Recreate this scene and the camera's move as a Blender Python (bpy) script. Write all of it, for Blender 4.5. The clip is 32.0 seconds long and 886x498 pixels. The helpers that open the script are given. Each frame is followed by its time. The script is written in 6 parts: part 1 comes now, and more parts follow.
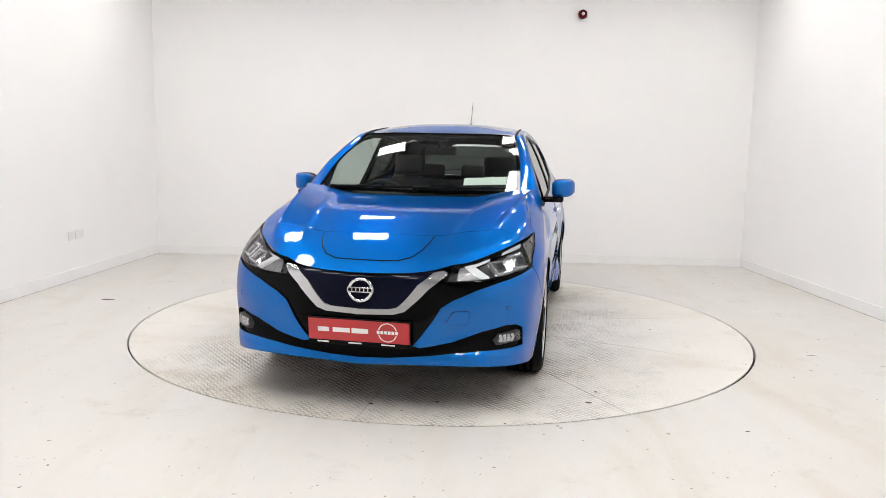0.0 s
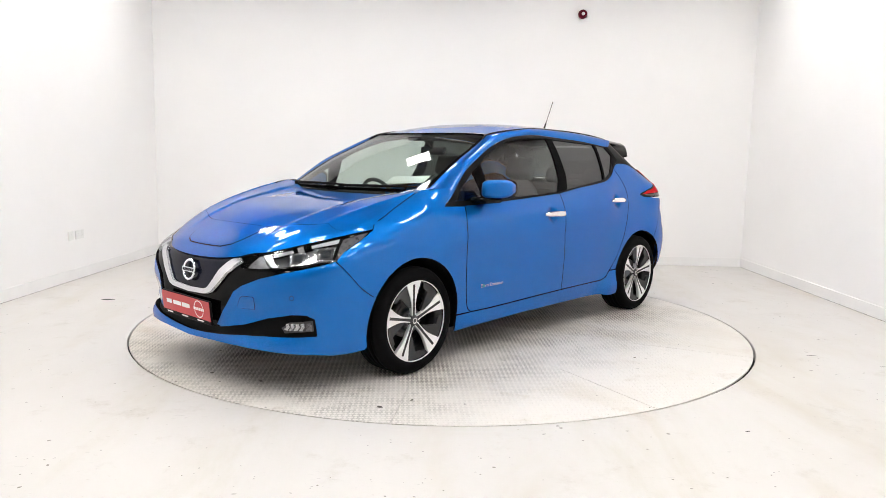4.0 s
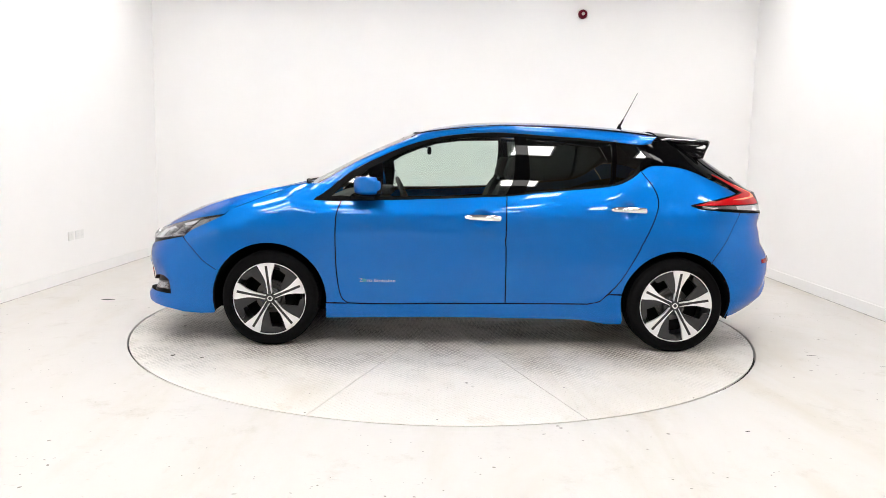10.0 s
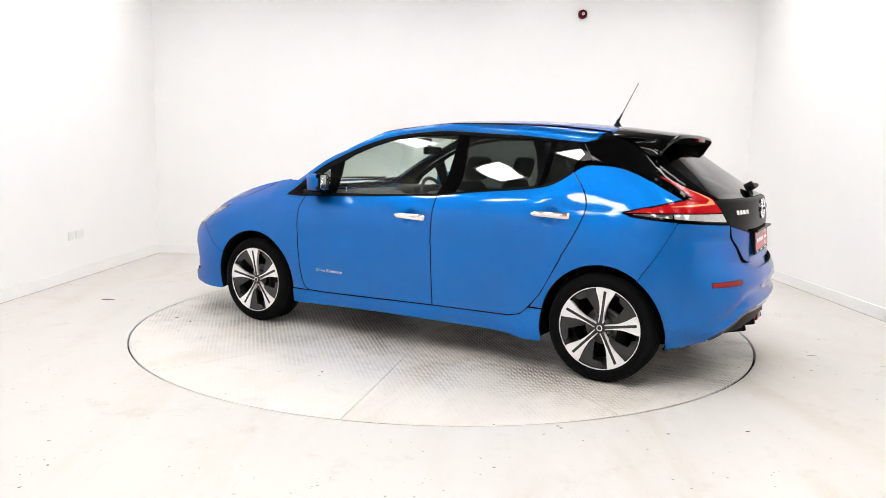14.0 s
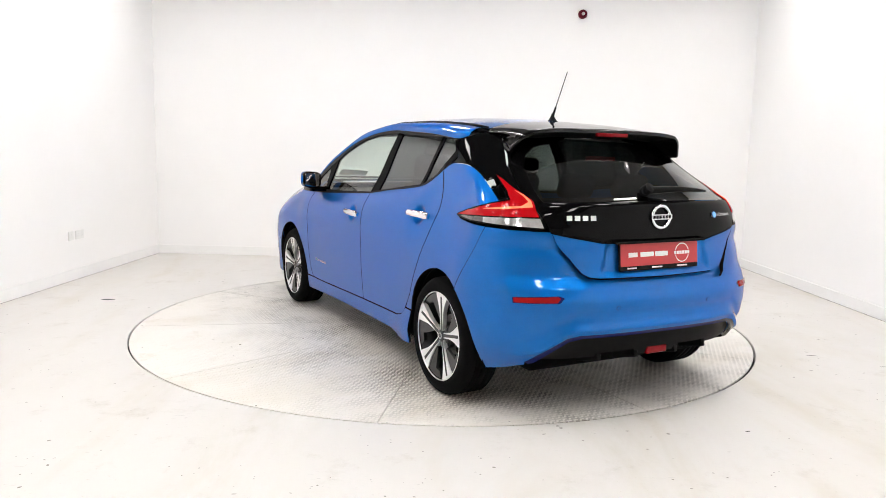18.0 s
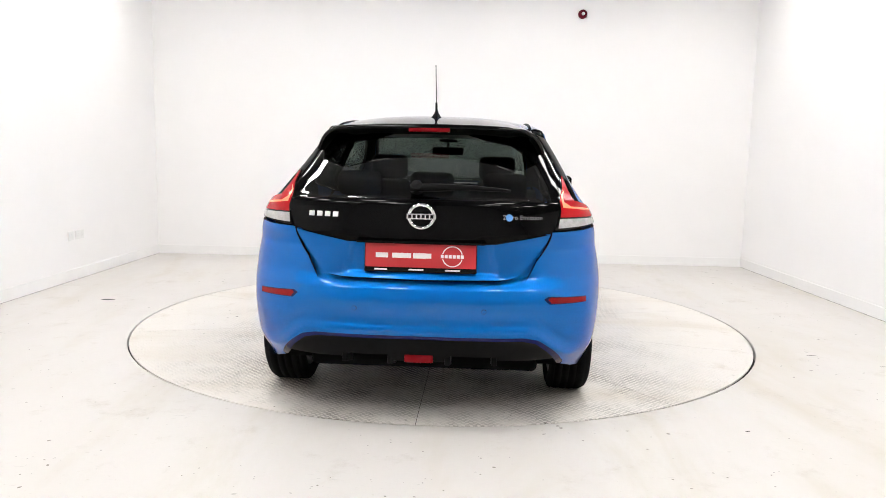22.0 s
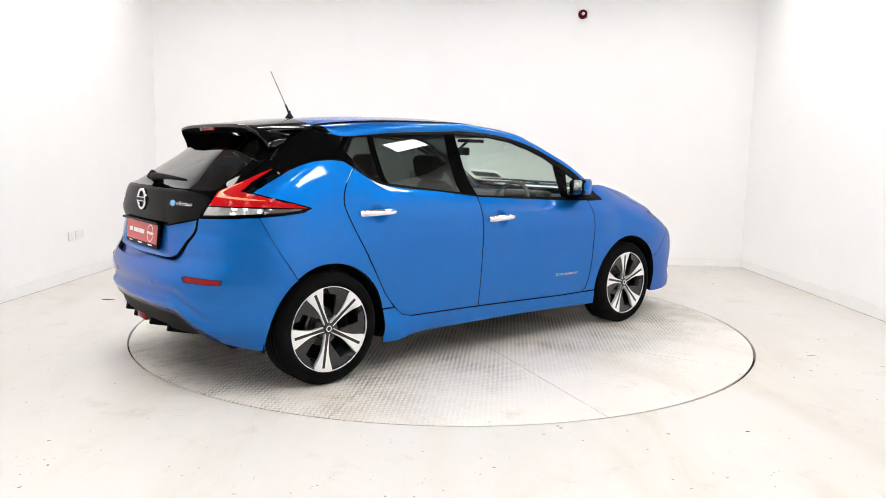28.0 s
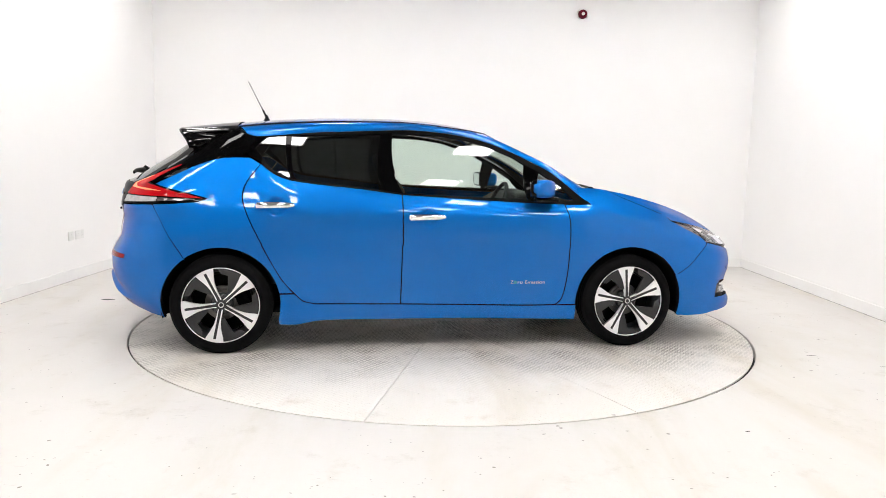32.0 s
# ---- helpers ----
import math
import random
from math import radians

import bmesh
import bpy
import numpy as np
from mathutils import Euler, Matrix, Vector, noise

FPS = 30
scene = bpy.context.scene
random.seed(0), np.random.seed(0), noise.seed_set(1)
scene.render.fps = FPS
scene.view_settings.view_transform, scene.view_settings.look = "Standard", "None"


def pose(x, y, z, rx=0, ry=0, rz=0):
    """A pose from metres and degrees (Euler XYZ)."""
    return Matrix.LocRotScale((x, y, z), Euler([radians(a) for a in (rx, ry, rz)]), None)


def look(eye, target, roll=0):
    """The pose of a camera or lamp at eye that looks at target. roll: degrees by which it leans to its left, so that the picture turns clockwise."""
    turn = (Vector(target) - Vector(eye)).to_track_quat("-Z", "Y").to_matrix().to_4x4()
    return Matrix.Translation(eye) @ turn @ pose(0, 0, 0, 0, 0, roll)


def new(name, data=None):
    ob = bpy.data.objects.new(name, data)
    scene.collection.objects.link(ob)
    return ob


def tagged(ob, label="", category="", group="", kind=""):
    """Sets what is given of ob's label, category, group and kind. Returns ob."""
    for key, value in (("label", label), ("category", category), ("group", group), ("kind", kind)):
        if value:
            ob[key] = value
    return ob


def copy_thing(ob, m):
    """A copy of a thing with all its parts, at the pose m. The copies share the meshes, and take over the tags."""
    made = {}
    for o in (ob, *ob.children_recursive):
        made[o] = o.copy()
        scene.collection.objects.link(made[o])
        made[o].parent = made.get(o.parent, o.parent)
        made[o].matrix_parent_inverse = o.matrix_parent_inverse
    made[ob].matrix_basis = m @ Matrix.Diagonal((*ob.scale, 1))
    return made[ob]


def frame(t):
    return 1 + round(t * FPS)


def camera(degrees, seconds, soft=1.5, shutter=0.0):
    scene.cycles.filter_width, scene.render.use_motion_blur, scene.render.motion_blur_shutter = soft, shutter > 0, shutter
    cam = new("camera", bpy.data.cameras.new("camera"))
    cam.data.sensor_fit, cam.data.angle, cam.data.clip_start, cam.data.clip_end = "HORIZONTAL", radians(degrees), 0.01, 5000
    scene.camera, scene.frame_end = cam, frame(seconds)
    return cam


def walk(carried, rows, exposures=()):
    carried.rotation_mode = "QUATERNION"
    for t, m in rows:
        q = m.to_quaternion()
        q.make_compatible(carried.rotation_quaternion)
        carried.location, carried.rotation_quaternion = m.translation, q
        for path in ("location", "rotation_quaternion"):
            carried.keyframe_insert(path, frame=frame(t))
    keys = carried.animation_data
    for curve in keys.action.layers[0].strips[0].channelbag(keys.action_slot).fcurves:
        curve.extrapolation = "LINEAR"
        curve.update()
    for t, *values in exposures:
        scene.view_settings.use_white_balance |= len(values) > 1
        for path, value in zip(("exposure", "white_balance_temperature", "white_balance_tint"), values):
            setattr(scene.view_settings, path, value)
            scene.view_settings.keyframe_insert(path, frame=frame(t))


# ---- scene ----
EXPOSURE = -0.35
LED_POWER = 41.5
ROOM_H = 3.6
PANEL = 0.42
LIGHT_X = (-2.35, -1.0, 1.0, 2.35)
LIGHT_Y = (-5.0, -3.65, -2.3, -0.95, 0.4)

# ---- camera: it stands still on its tripod ----
cam = camera(62.3, 32.0, soft=0.9)
EYE = Vector((0.0, -5.630, 1.288))
AIM = EYE + Vector((-0.0003, math.cos(radians(7.344)), -math.sin(radians(7.344))))
walk(cam, [(0, look(EYE, AIM, 1.2136)), (32, look(EYE, AIM, 1.2136))], exposures=((0, EXPOSURE - 0.23), (3, EXPOSURE - 0.15), (6, EXPOSURE), (32, EXPOSURE)))

# ---- world and light ----
world = bpy.data.worlds.new("world")
scene.world = world
world.use_nodes = True
world.node_tree.nodes["Background"].inputs["Color"].default_value = (0.9, 0.95, 1.0, 1)
world.node_tree.nodes["Background"].inputs["Strength"].default_value = 0.02


# ---- materials ----
def material(name, colour, rough=0.5, metal=0.0, coat=0.0, emit=0.0, vary=0.0, scale=8.0, bump=0.0, bump_scale=60.0, spec=0.5):
    m = bpy.data.materials.new(name)
    m.use_nodes = True
    nt = m.node_tree
    b = nt.nodes["Principled BSDF"]
    b.inputs["Base Color"].default_value = (*colour, 1)
    b.inputs["Roughness"].default_value = rough
    b.inputs["Metallic"].default_value = metal
    b.inputs["Coat Weight"].default_value = coat
    b.inputs["Coat Roughness"].default_value = 0.012
    b.inputs["Coat IOR"].default_value = 1.38
    b.inputs["Specular IOR Level"].default_value = spec
    if emit:
        b.inputs["Emission Color"].default_value = (*colour, 1)
        b.inputs["Emission Strength"].default_value = emit
    co = nt.nodes.new("ShaderNodeTexCoord")
    if vary:
        n = nt.nodes.new("ShaderNodeTexNoise")
        n.inputs["Scale"].default_value, n.inputs["Detail"].default_value, n.inputs["Roughness"].default_value = scale, 6, 0.65
        nt.links.new(co.outputs["Object"], n.inputs["Vector"])
        r = nt.nodes.new("ShaderNodeMapRange")
        r.inputs["From Min"].default_value, r.inputs["From Max"].default_value = 0.3, 0.7
        r.inputs["To Min"].default_value, r.inputs["To Max"].default_value = 1 - vary, 1 + vary
        nt.links.new(n.outputs["Fac"], r.inputs["Value"])
        x = nt.nodes.new("ShaderNodeMix")
        x.data_type, x.blend_type = "RGBA", "MULTIPLY"
        x.inputs["Factor"].default_value = 1
        x.inputs["A"].default_value = (*colour, 1)
        nt.links.new(r.outputs["Result"], x.inputs["B"])
        nt.links.new(x.outputs["Result"], b.inputs["Base Color"])
        q = nt.nodes.new("ShaderNodeMapRange")
        q.inputs["To Min"].default_value, q.inputs["To Max"].default_value = max(0, rough - 0.5 * vary), min(1, rough + 0.5 * vary)
        nt.links.new(n.outputs["Fac"], q.inputs["Value"])
        nt.links.new(q.outputs["Result"], b.inputs["Roughness"])
    if bump:
        n = nt.nodes.new("ShaderNodeTexNoise")
        n.inputs["Scale"].default_value, n.inputs["Detail"].default_value = bump_scale, 4
        nt.links.new(co.outputs["Object"], n.inputs["Vector"])
        u = nt.nodes.new("ShaderNodeBump")
        u.inputs["Strength"].default_value, u.inputs["Distance"].default_value = bump, 0.01
        nt.links.new(n.outputs["Fac"], u.inputs["Height"])
        nt.links.new(u.outputs["Normal"], b.inputs["Normal"])
    return m


def paint_material(name, colour):
    """Metallic lacquer: flakes under a clear coat."""
    m = material(name, colour, 0.40, 0.76, 1.0, spec=0.0)
    nt = m.node_tree
    b = nt.nodes["Principled BSDF"]
    b.inputs["Specular Tint"].default_value = (colour[0], min(1, colour[1] * 1.5), colour[2], 1)
    b.inputs["Coat IOR"].default_value = 1.38
    b.inputs["Coat Roughness"].default_value = 0.004
    co = nt.nodes["Texture Coordinate"]
    v = nt.nodes.new("ShaderNodeTexVoronoi")
    v.inputs["Scale"].default_value = 900
    nt.links.new(co.outputs["Object"], v.inputs["Vector"])
    x = nt.nodes.new("ShaderNodeMix")
    x.data_type = "RGBA"
    x.inputs["A"].default_value = (*colour, 1)
    x.inputs["B"].default_value = (*[min(1, c * 1.5 + 0.01) for c in colour], 1)
    s = nt.nodes.new("ShaderNodeSeparateColor")
    nt.links.new(v.outputs["Color"], s.inputs["Color"])
    p = nt.nodes.new("ShaderNodeMath")
    p.operation = "POWER"
    p.inputs[1].default_value = 3.0
    nt.links.new(s.outputs["Red"], p.inputs[0])
    nt.links.new(p.outputs["Value"], x.inputs["Factor"])
    nt.links.new(x.outputs["Result"], b.inputs["Base Color"])
    n = nt.nodes.new("ShaderNodeTexNoise")
    n.inputs["Scale"].default_value, n.inputs["Detail"].default_value = 700, 1
    nt.links.new(co.outputs["Object"], n.inputs["Vector"])
    u = nt.nodes.new("ShaderNodeBump")
    u.inputs["Strength"].default_value, u.inputs["Distance"].default_value = 0.02, 0.0005
    nt.links.new(n.outputs["Fac"], u.inputs["Height"])
    nt.links.new(u.outputs["Normal"], b.inputs["Coat Normal"])
    return m


def glass_material(name, tint, ior=1.5, gloss_rough=0.0):
    """Thin glass: tinted clear, with a gloss that grows towards grazing."""
    m = bpy.data.materials.new(name)
    m.use_nodes = True
    nt = m.node_tree
    nt.nodes.remove(nt.nodes["Principled BSDF"])
    out = nt.nodes["Material Output"]
    lw = nt.nodes.new("ShaderNodeLayerWeight")
    lw.inputs["Blend"].default_value = 0.5
    pw = nt.nodes.new("ShaderNodeMath")
    pw.operation = "POWER"
    pw.inputs[1].default_value = 4.0
    nt.links.new(lw.outputs["Facing"], pw.inputs[0])
    f = nt.nodes.new("ShaderNodeMapRange")
    f.inputs["To Min"].default_value, f.inputs["To Max"].default_value = 1.55 * ((ior - 1) / (ior + 1)) ** 2, 0.95
    nt.links.new(pw.outputs["Value"], f.inputs["Value"])
    t = nt.nodes.new("ShaderNodeBsdfTransparent")
    t.inputs["Color"].default_value = (*tint, 1)
    g = nt.nodes.new("ShaderNodeBsdfGlossy")
    g.inputs["Roughness"].default_value = gloss_rough
    x = nt.nodes.new("ShaderNodeMixShader")
    nt.links.new(f.outputs["Result"], x.inputs["Fac"])
    nt.links.new(t.outputs["BSDF"], x.inputs[1])
    nt.links.new(g.outputs["BSDF"], x.inputs[2])
    nt.links.new(x.outputs["Shader"], out.inputs["Surface"])
    return m


def floor_material(name, colour, dirt, stain, rough, plate=False):
    """Worn white floor paint: broad yellowed stains, fine scuffs and pits; on the turntable also the lozenges of checker plate."""
    m = material(name, colour, rough)
    nt = m.node_tree
    b = nt.nodes["Principled BSDF"]
    co = nt.nodes["Texture Coordinate"]

    def noise_node(scale, detail, vec=None, rough_=0.6, dist=0.0):
        n = nt.nodes.new("ShaderNodeTexNoise")
        n.inputs["Scale"].default_value, n.inputs["Detail"].default_value = scale, detail
        n.inputs["Roughness"].default_value, n.inputs["Distortion"].default_value = rough_, dist
        nt.links.new(vec or co.outputs["Object"], n.inputs["Vector"])
        return n.outputs["Fac"]

    def ramp(src, lo, hi, to=1.0):
        r = nt.nodes.new("ShaderNodeMapRange")
        r.interpolation_type = "SMOOTHSTEP"
        r.inputs["From Min"].default_value, r.inputs["From Max"].default_value, r.inputs["To Max"].default_value = lo, hi, to
        nt.links.new(src, r.inputs["Value"])
        return r.outputs["Result"]

    def blend(a, colour_b, fac, mode="MIX"):
        x = nt.nodes.new("ShaderNodeMix")
        x.data_type, x.blend_type = "RGBA", mode
        if isinstance(a, tuple):
            x.inputs["A"].default_value = (*a, 1)
        else:
            nt.links.new(a, x.inputs["A"])
        x.inputs["B"].default_value = (*colour_b, 1)
        nt.links.new(fac, x.inputs["Factor"])
        return x.outputs["Result"]

    def times(a, b_):
        k = nt.nodes.new("ShaderNodeMath")
        k.operation = "MULTIPLY"
        nt.links.new(a, k.inputs[0])
        nt.links.new(b_, k.inputs[1])
        return k.outputs["Value"]

    mapping = nt.nodes.new("ShaderNodeMapping")
    mapping.inputs["Scale"].default_value = (1.6, 0.45, 1)
    nt.links.new(co.outputs["Object"], mapping.inputs["Vector"])
    c = blend(colour, stain, ramp(noise_node(0.9, 5, mapping.outputs["Vector"], 0.6, 0.4), 0.47, 0.79, 0.6))
    c = blend(c, dirt, ramp(noise_node(3.1, 8, None, 0.74), 0.54, 0.78, 0.55))
    c = blend(c, dirt, times(ramp(noise_node(26, 6, None, 0.7), 0.62, 0.72, 0.8), ramp(noise_node(1.7, 4), 0.45, 0.65)))
    # chips and pits
    def chips(scale, limit, where, amount):
        v = nt.nodes.new("ShaderNodeTexVoronoi")
        v.inputs["Scale"].default_value = scale
        nt.links.new(co.outputs["Object"], v.inputs["Vector"])
        n2 = noise_node(scale * 2.5, 3)
        ad = nt.nodes.new("ShaderNodeMath")
        ad.operation = "MULTIPLY_ADD"
        ad.inputs[1].default_value = 0.35
        nt.links.new(n2, ad.inputs[0])
        nt.links.new(v.outputs["Distance"], ad.inputs[2])
        spot = nt.nodes.new("ShaderNodeMapRange")
        spot.inputs["From Min"].default_value, spot.inputs["From Max"].default_value = limit, limit + 0.05
        spot.inputs["To Min"].default_value, spot.inputs["To Max"].default_value = amount, 0.0
        nt.links.new(ad.outputs["Value"], spot.inputs["Value"])
        return times(spot.outputs["Result"], where)
    c = blend(c, (0.16, 0.14, 0.12), chips(9, 0.215, ramp(noise_node(1.1, 3), 0.5, 0.62), 0.75))
    c = blend(c, (0.10, 0.09, 0.08), chips(22, 0.225, ramp(noise_node(2.3, 4), 0.52, 0.62), 0.8))
    # long pale scratches
    sm = nt.nodes.new("ShaderNodeMapping")
    sm.inputs["Scale"].default_value = (9, 60, 1)
    sm.inputs["Rotation"].default_value = (0, 0, 0.5)
    nt.links.new(co.outputs["Object"], sm.inputs["Vector"])
    c = blend(c, tuple(v * 0.55 for v in colour), times(ramp(noise_node(1.0, 2, sm.outputs["Vector"], 0.5, 1.5), 0.70, 0.76, 0.5), ramp(noise_node(1.9, 2), 0.5, 0.6)))
    if not plate:
        # brown tyre tracks of the cars that are driven on
        sx = nt.nodes.new("ShaderNodeSeparateXYZ")
        nt.links.new(co.outputs["Object"], sx.inputs["Vector"])
        ab = nt.nodes.new("ShaderNodeMath")
        ab.operation = "ABSOLUTE"
        nt.links.new(sx.outputs["X"], ab.inputs[0])
        pp = nt.nodes.new("ShaderNodeMath")
        pp.operation = "PINGPONG"
        pp.inputs[1].default_value = 0.84
        nt.links.new(ab.outputs["Value"], pp.inputs[0])
        track = times(ramp(pp.outputs["Value"], 0.50, 0.80), ramp(noise_node(1.5, 6, mapping.outputs["Vector"], 0.7), 0.40, 0.70, 0.42))
        lm = nt.nodes.new("ShaderNodeMapRange")
        lm.inputs["From Min"].default_value, lm.inputs["From Max"].default_value = 1.3, 1.05
        nt.links.new(ab.outputs["Value"], lm.inputs["Value"])
        far = nt.nodes.new("ShaderNodeMapRange")
        far.inputs["From Min"].default_value, far.inputs["From Max"].default_value = 1.2, -0.5
        nt.links.new(sx.outputs["Y"], far.inputs["Value"])
        c = blend(c, (0.50, 0.46, 0.36), times(times(track, lm.outputs["Result"]), far.outputs["Result"]))
    h = noise_node(35, 6)
    if plate:
        # raised lozenges, crosswise by turns, with dirt between them
        def op(kind, a, b_=None):
            k = nt.nodes.new("ShaderNodeMath")
            k.operation = kind
            for slot, v in zip(k.inputs, (a, b_)):
                if isinstance(v, (int, float)):
                    slot.default_value = v
                elif v is not None:
                    nt.links.new(v, slot)
            return k.outputs["Value"]
        mp = nt.nodes.new("ShaderNodeMapping")
        mp.inputs["Scale"].default_value = (1 / 0.027, 1 / 0.027, 1)
        mp.inputs["Rotation"].default_value = (0, 0, radians(45))
        nt.links.new(co.outputs["Object"], mp.inputs["Vector"])
        sp = nt.nodes.new("ShaderNodeSeparateXYZ")
        nt.links.new(mp.outputs["Vector"], sp.inputs["Vector"])
        fu, fv = op("FLOOR", sp.outputs["X"]), op("FLOOR", sp.outputs["Y"])
        lu, lv = op("SUBTRACT", op("SUBTRACT", sp.outputs["X"], fu), 0.5), op("SUBTRACT", op("SUBTRACT", sp.outputs["Y"], fv), 0.5)
        odd = op("FLOORED_MODULO", op("ADD", fu, fv), 2.0)
        even = op("SUBTRACT", 1.0, odd)
        along = op("ADD", op("MULTIPLY", lu, odd), op("MULTIPLY", lv, even))
        across = op("ADD", op("MULTIPLY", lv, odd), op("MULTIPLY", lu, even))
        dist = op("ADD", op("POWER", op("ABSOLUTE", op("MULTIPLY", along, 1 / 0.56)), 2.0), op("POWER", op("ABSOLUTE", op("MULTIPLY", across, 1 / 0.24)), 2.0))
        worn = ramp(dist, 0.75, 1.15)
        # dirt of the driven lane, kept strong mid-table to deepen the car's shade too
        tx = nt.nodes.new("ShaderNodeSeparateXYZ")
        nt.links.new(co.outputs["Object"], tx.inputs["Vector"])
        lane = ramp(op("ABSOLUTE", tx.outputs["Y"]), 1.75, 0.6)
        reach = op("SQRT", op("ADD", op("MULTIPLY", tx.outputs["X"], tx.outputs["X"]), op("MULTIPLY", tx.outputs["Y"], tx.outputs["Y"])))
        lane = op("MULTIPLY", lane, ramp(reach, 2.25, 1.5))
        soil_and_shade = op("ADD", op("MULTIPLY", lane, 0.30), times(ramp(noise_node(1.9, 8, None, 0.74), 0.40, 0.66, 0.6), ramp(op("ABSOLUTE", tx.outputs["Y"]), 1.9, 0.9)))
        c = blend(c, dirt, op("MULTIPLY", lane, ramp(noise_node(2.2, 6), 0.45, 0.70, 0.1)))
        c = blend(c, tuple(v * 0.16 for v in dirt), times(worn, op("MULTIPLY", soil_and_shade, 0.95)))
        u0 = nt.nodes.new("ShaderNodeBump")
        u0.invert = True
        u0.inputs["Strength"].default_value, u0.inputs["Distance"].default_value = 0.8, 0.005
        # paint fills the tread outside the driven lane
        nt.links.new(op("MULTIPLY", worn, op("ADD", op("MULTIPLY", lane, 0.65), 0.35)), u0.inputs["Height"])
    u = nt.nodes.new("ShaderNodeBump")
    u.inputs["Strength"].default_value, u.inputs["Distance"].default_value = 0.12, 0.004
    nt.links.new(h, u.inputs["Height"])
    if plate:
        nt.links.new(u0.outputs["Normal"], u.inputs["Normal"])
    nt.links.new(u.outputs["Normal"], b.inputs["Normal"])
    nt.links.new(c, b.inputs["Base Color"])
    r = nt.nodes.new("ShaderNodeMapRange")
    r.inputs["To Min"].default_value, r.inputs["To Max"].default_value = rough - 0.15, rough + 0.2
    nt.links.new(noise_node(4, 5), r.inputs["Value"])
    nt.links.new(r.outputs["Result"], b.inputs["Roughness"])
    return m


BLUE = paint_material("blue metallic paint", (0.0001, 0.123, 0.44))
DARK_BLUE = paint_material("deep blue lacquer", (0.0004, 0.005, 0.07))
GLOSS_BLACK = material("gloss black", (0.002, 0.002, 0.0022), 0.2, 0, 0.4, vary=0.1, spec=0.0)
PILLAR = material("black pillar film", (0.002, 0.002, 0.0022), 0.3, 0, 0.14, vary=0.1, spec=0.0)
TRIM_BLACK = material("satin window trim", (0.004, 0.004, 0.0044), 0.40, vary=0.1, spec=0.06, scale=30)
REAR_BLACK = material("black lacquered pillar", (0.002, 0.002, 0.0022), 0.2, 0, 0.3, vary=0.1, spec=0.0)
SPOILER_BLACK = material("deep gloss black", (0.002, 0.002, 0.0022), 0.2, 0, 0.9, vary=0.1, spec=0.0)
SATIN_BLACK = material("black plastic", (0.005, 0.005, 0.0054), 0.5, vary=0.15, spec=0.07, scale=30, bump=0.05, bump_scale=250)
RUBBER = material("tyre rubber", (0.005, 0.005, 0.0055), 0.8, vary=0.2, scale=14, bump=0.1, bump_scale=120, spec=0.05)
DARK_VOID = material("dark inner panel", (0.004, 0.004, 0.0045), 0.85, vary=0.2, spec=0.05)
CHROME = material("chrome", (0.82, 0.83, 0.85), 0.08, 1.0, vary=0.04)
SATIN_CHROME = material("satin chrome", (0.72, 0.73, 0.75), 0.22, 1.0, vary=0.05)
ALLOY = material("machined alloy", (0.88, 0.88, 0.885), 0.32, 0.6, 0.3, vary=0.02, scale=40)
ALLOY_DARK = material("dark grey alloy", (0.022, 0.023, 0.025), 0.4, 0.3, 0.3, vary=0.1)
BRAKE = material("brake disc steel", (0.12, 0.115, 0.11), 0.45, 0.9, vary=0.2)
GRILLE = material("dark navy grille", (0.003, 0.004, 0.014), 0.2, 0.0, 0.4, vary=0.1, spec=0.05)
CLEAR_GLASS = glass_material("window glass", (0.80, 0.88, 0.83), 1.52)
TINT_GLASS = glass_material("privacy glass", (0.08, 0.092, 0.086), 1.52)
LAMP_GLASS = glass_material("lamp cover", (0.93, 0.94, 0.95), 1.2)
RED_LENS = material("red lamp lens", (0.38, 0.002, 0.005), 0.22, 0, 0.12, emit=0.10, spec=0.1, vary=0.08, scale=30)
RED_GLOW = material("lit lamp bar", (1.0, 0.20, 0.09), 0.3, 0, 0.1, emit=0.6)
RED_DARK = material("unlit red lens", (0.20, 0.003, 0.007), 0.2, 0, 0.3, spec=0.1, vary=0.1, scale=40)
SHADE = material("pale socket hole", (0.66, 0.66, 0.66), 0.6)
RED_REFLECTOR = material("red reflector", (0.24, 0.005, 0.007), 0.2, 0, 0.3, spec=0.1, vary=0.1, scale=60, bump=0.2, bump_scale=400)
CLEAR_LENS = material("clear lamp lens", (0.42, 0.41, 0.41), 0.1, 0.3, 1.0, vary=0.2, scale=40)
GREY_LENS = material("smoked lamp lens", (0.10, 0.085, 0.085), 0.12, 0.2, 1.0, vary=0.2, scale=40)
LAMP_GREY = material("lamp housing", (0.055, 0.055, 0.058), 0.3, 0.4, 0.5, vary=0.15)
LAMP_FRAME = material("bright lamp reflector", (0.55, 0.55, 0.56), 0.22, 0.75, 0.3, vary=0.2, scale=50)
LAMP_SIDE = material("grey lamp reflector", (0.14, 0.14, 0.145), 0.3, 0.5, 0.4, vary=0.3, scale=40)
LAMP_PALE = material("pale lamp reflector", (0.26, 0.26, 0.27), 0.3, 0.5, 0.3, vary=0.25, scale=60)
LAMP_DARK = material("dark lamp lens", (0.05, 0.055, 0.06), 0.1, 0.2, 0.8, vary=0.2, scale=40)
DRL = material("white light strip", (0.78, 0.79, 0.81), 0.25, 0, 0.5, emit=0.12)
PLATE_RED = material("red plate", (0.52, 0.028, 0.036), 0.35, 0, 0.3, vary=0.06)
WHITE_INK = material("white lettering", (0.85, 0.85, 0.85), 0.4)
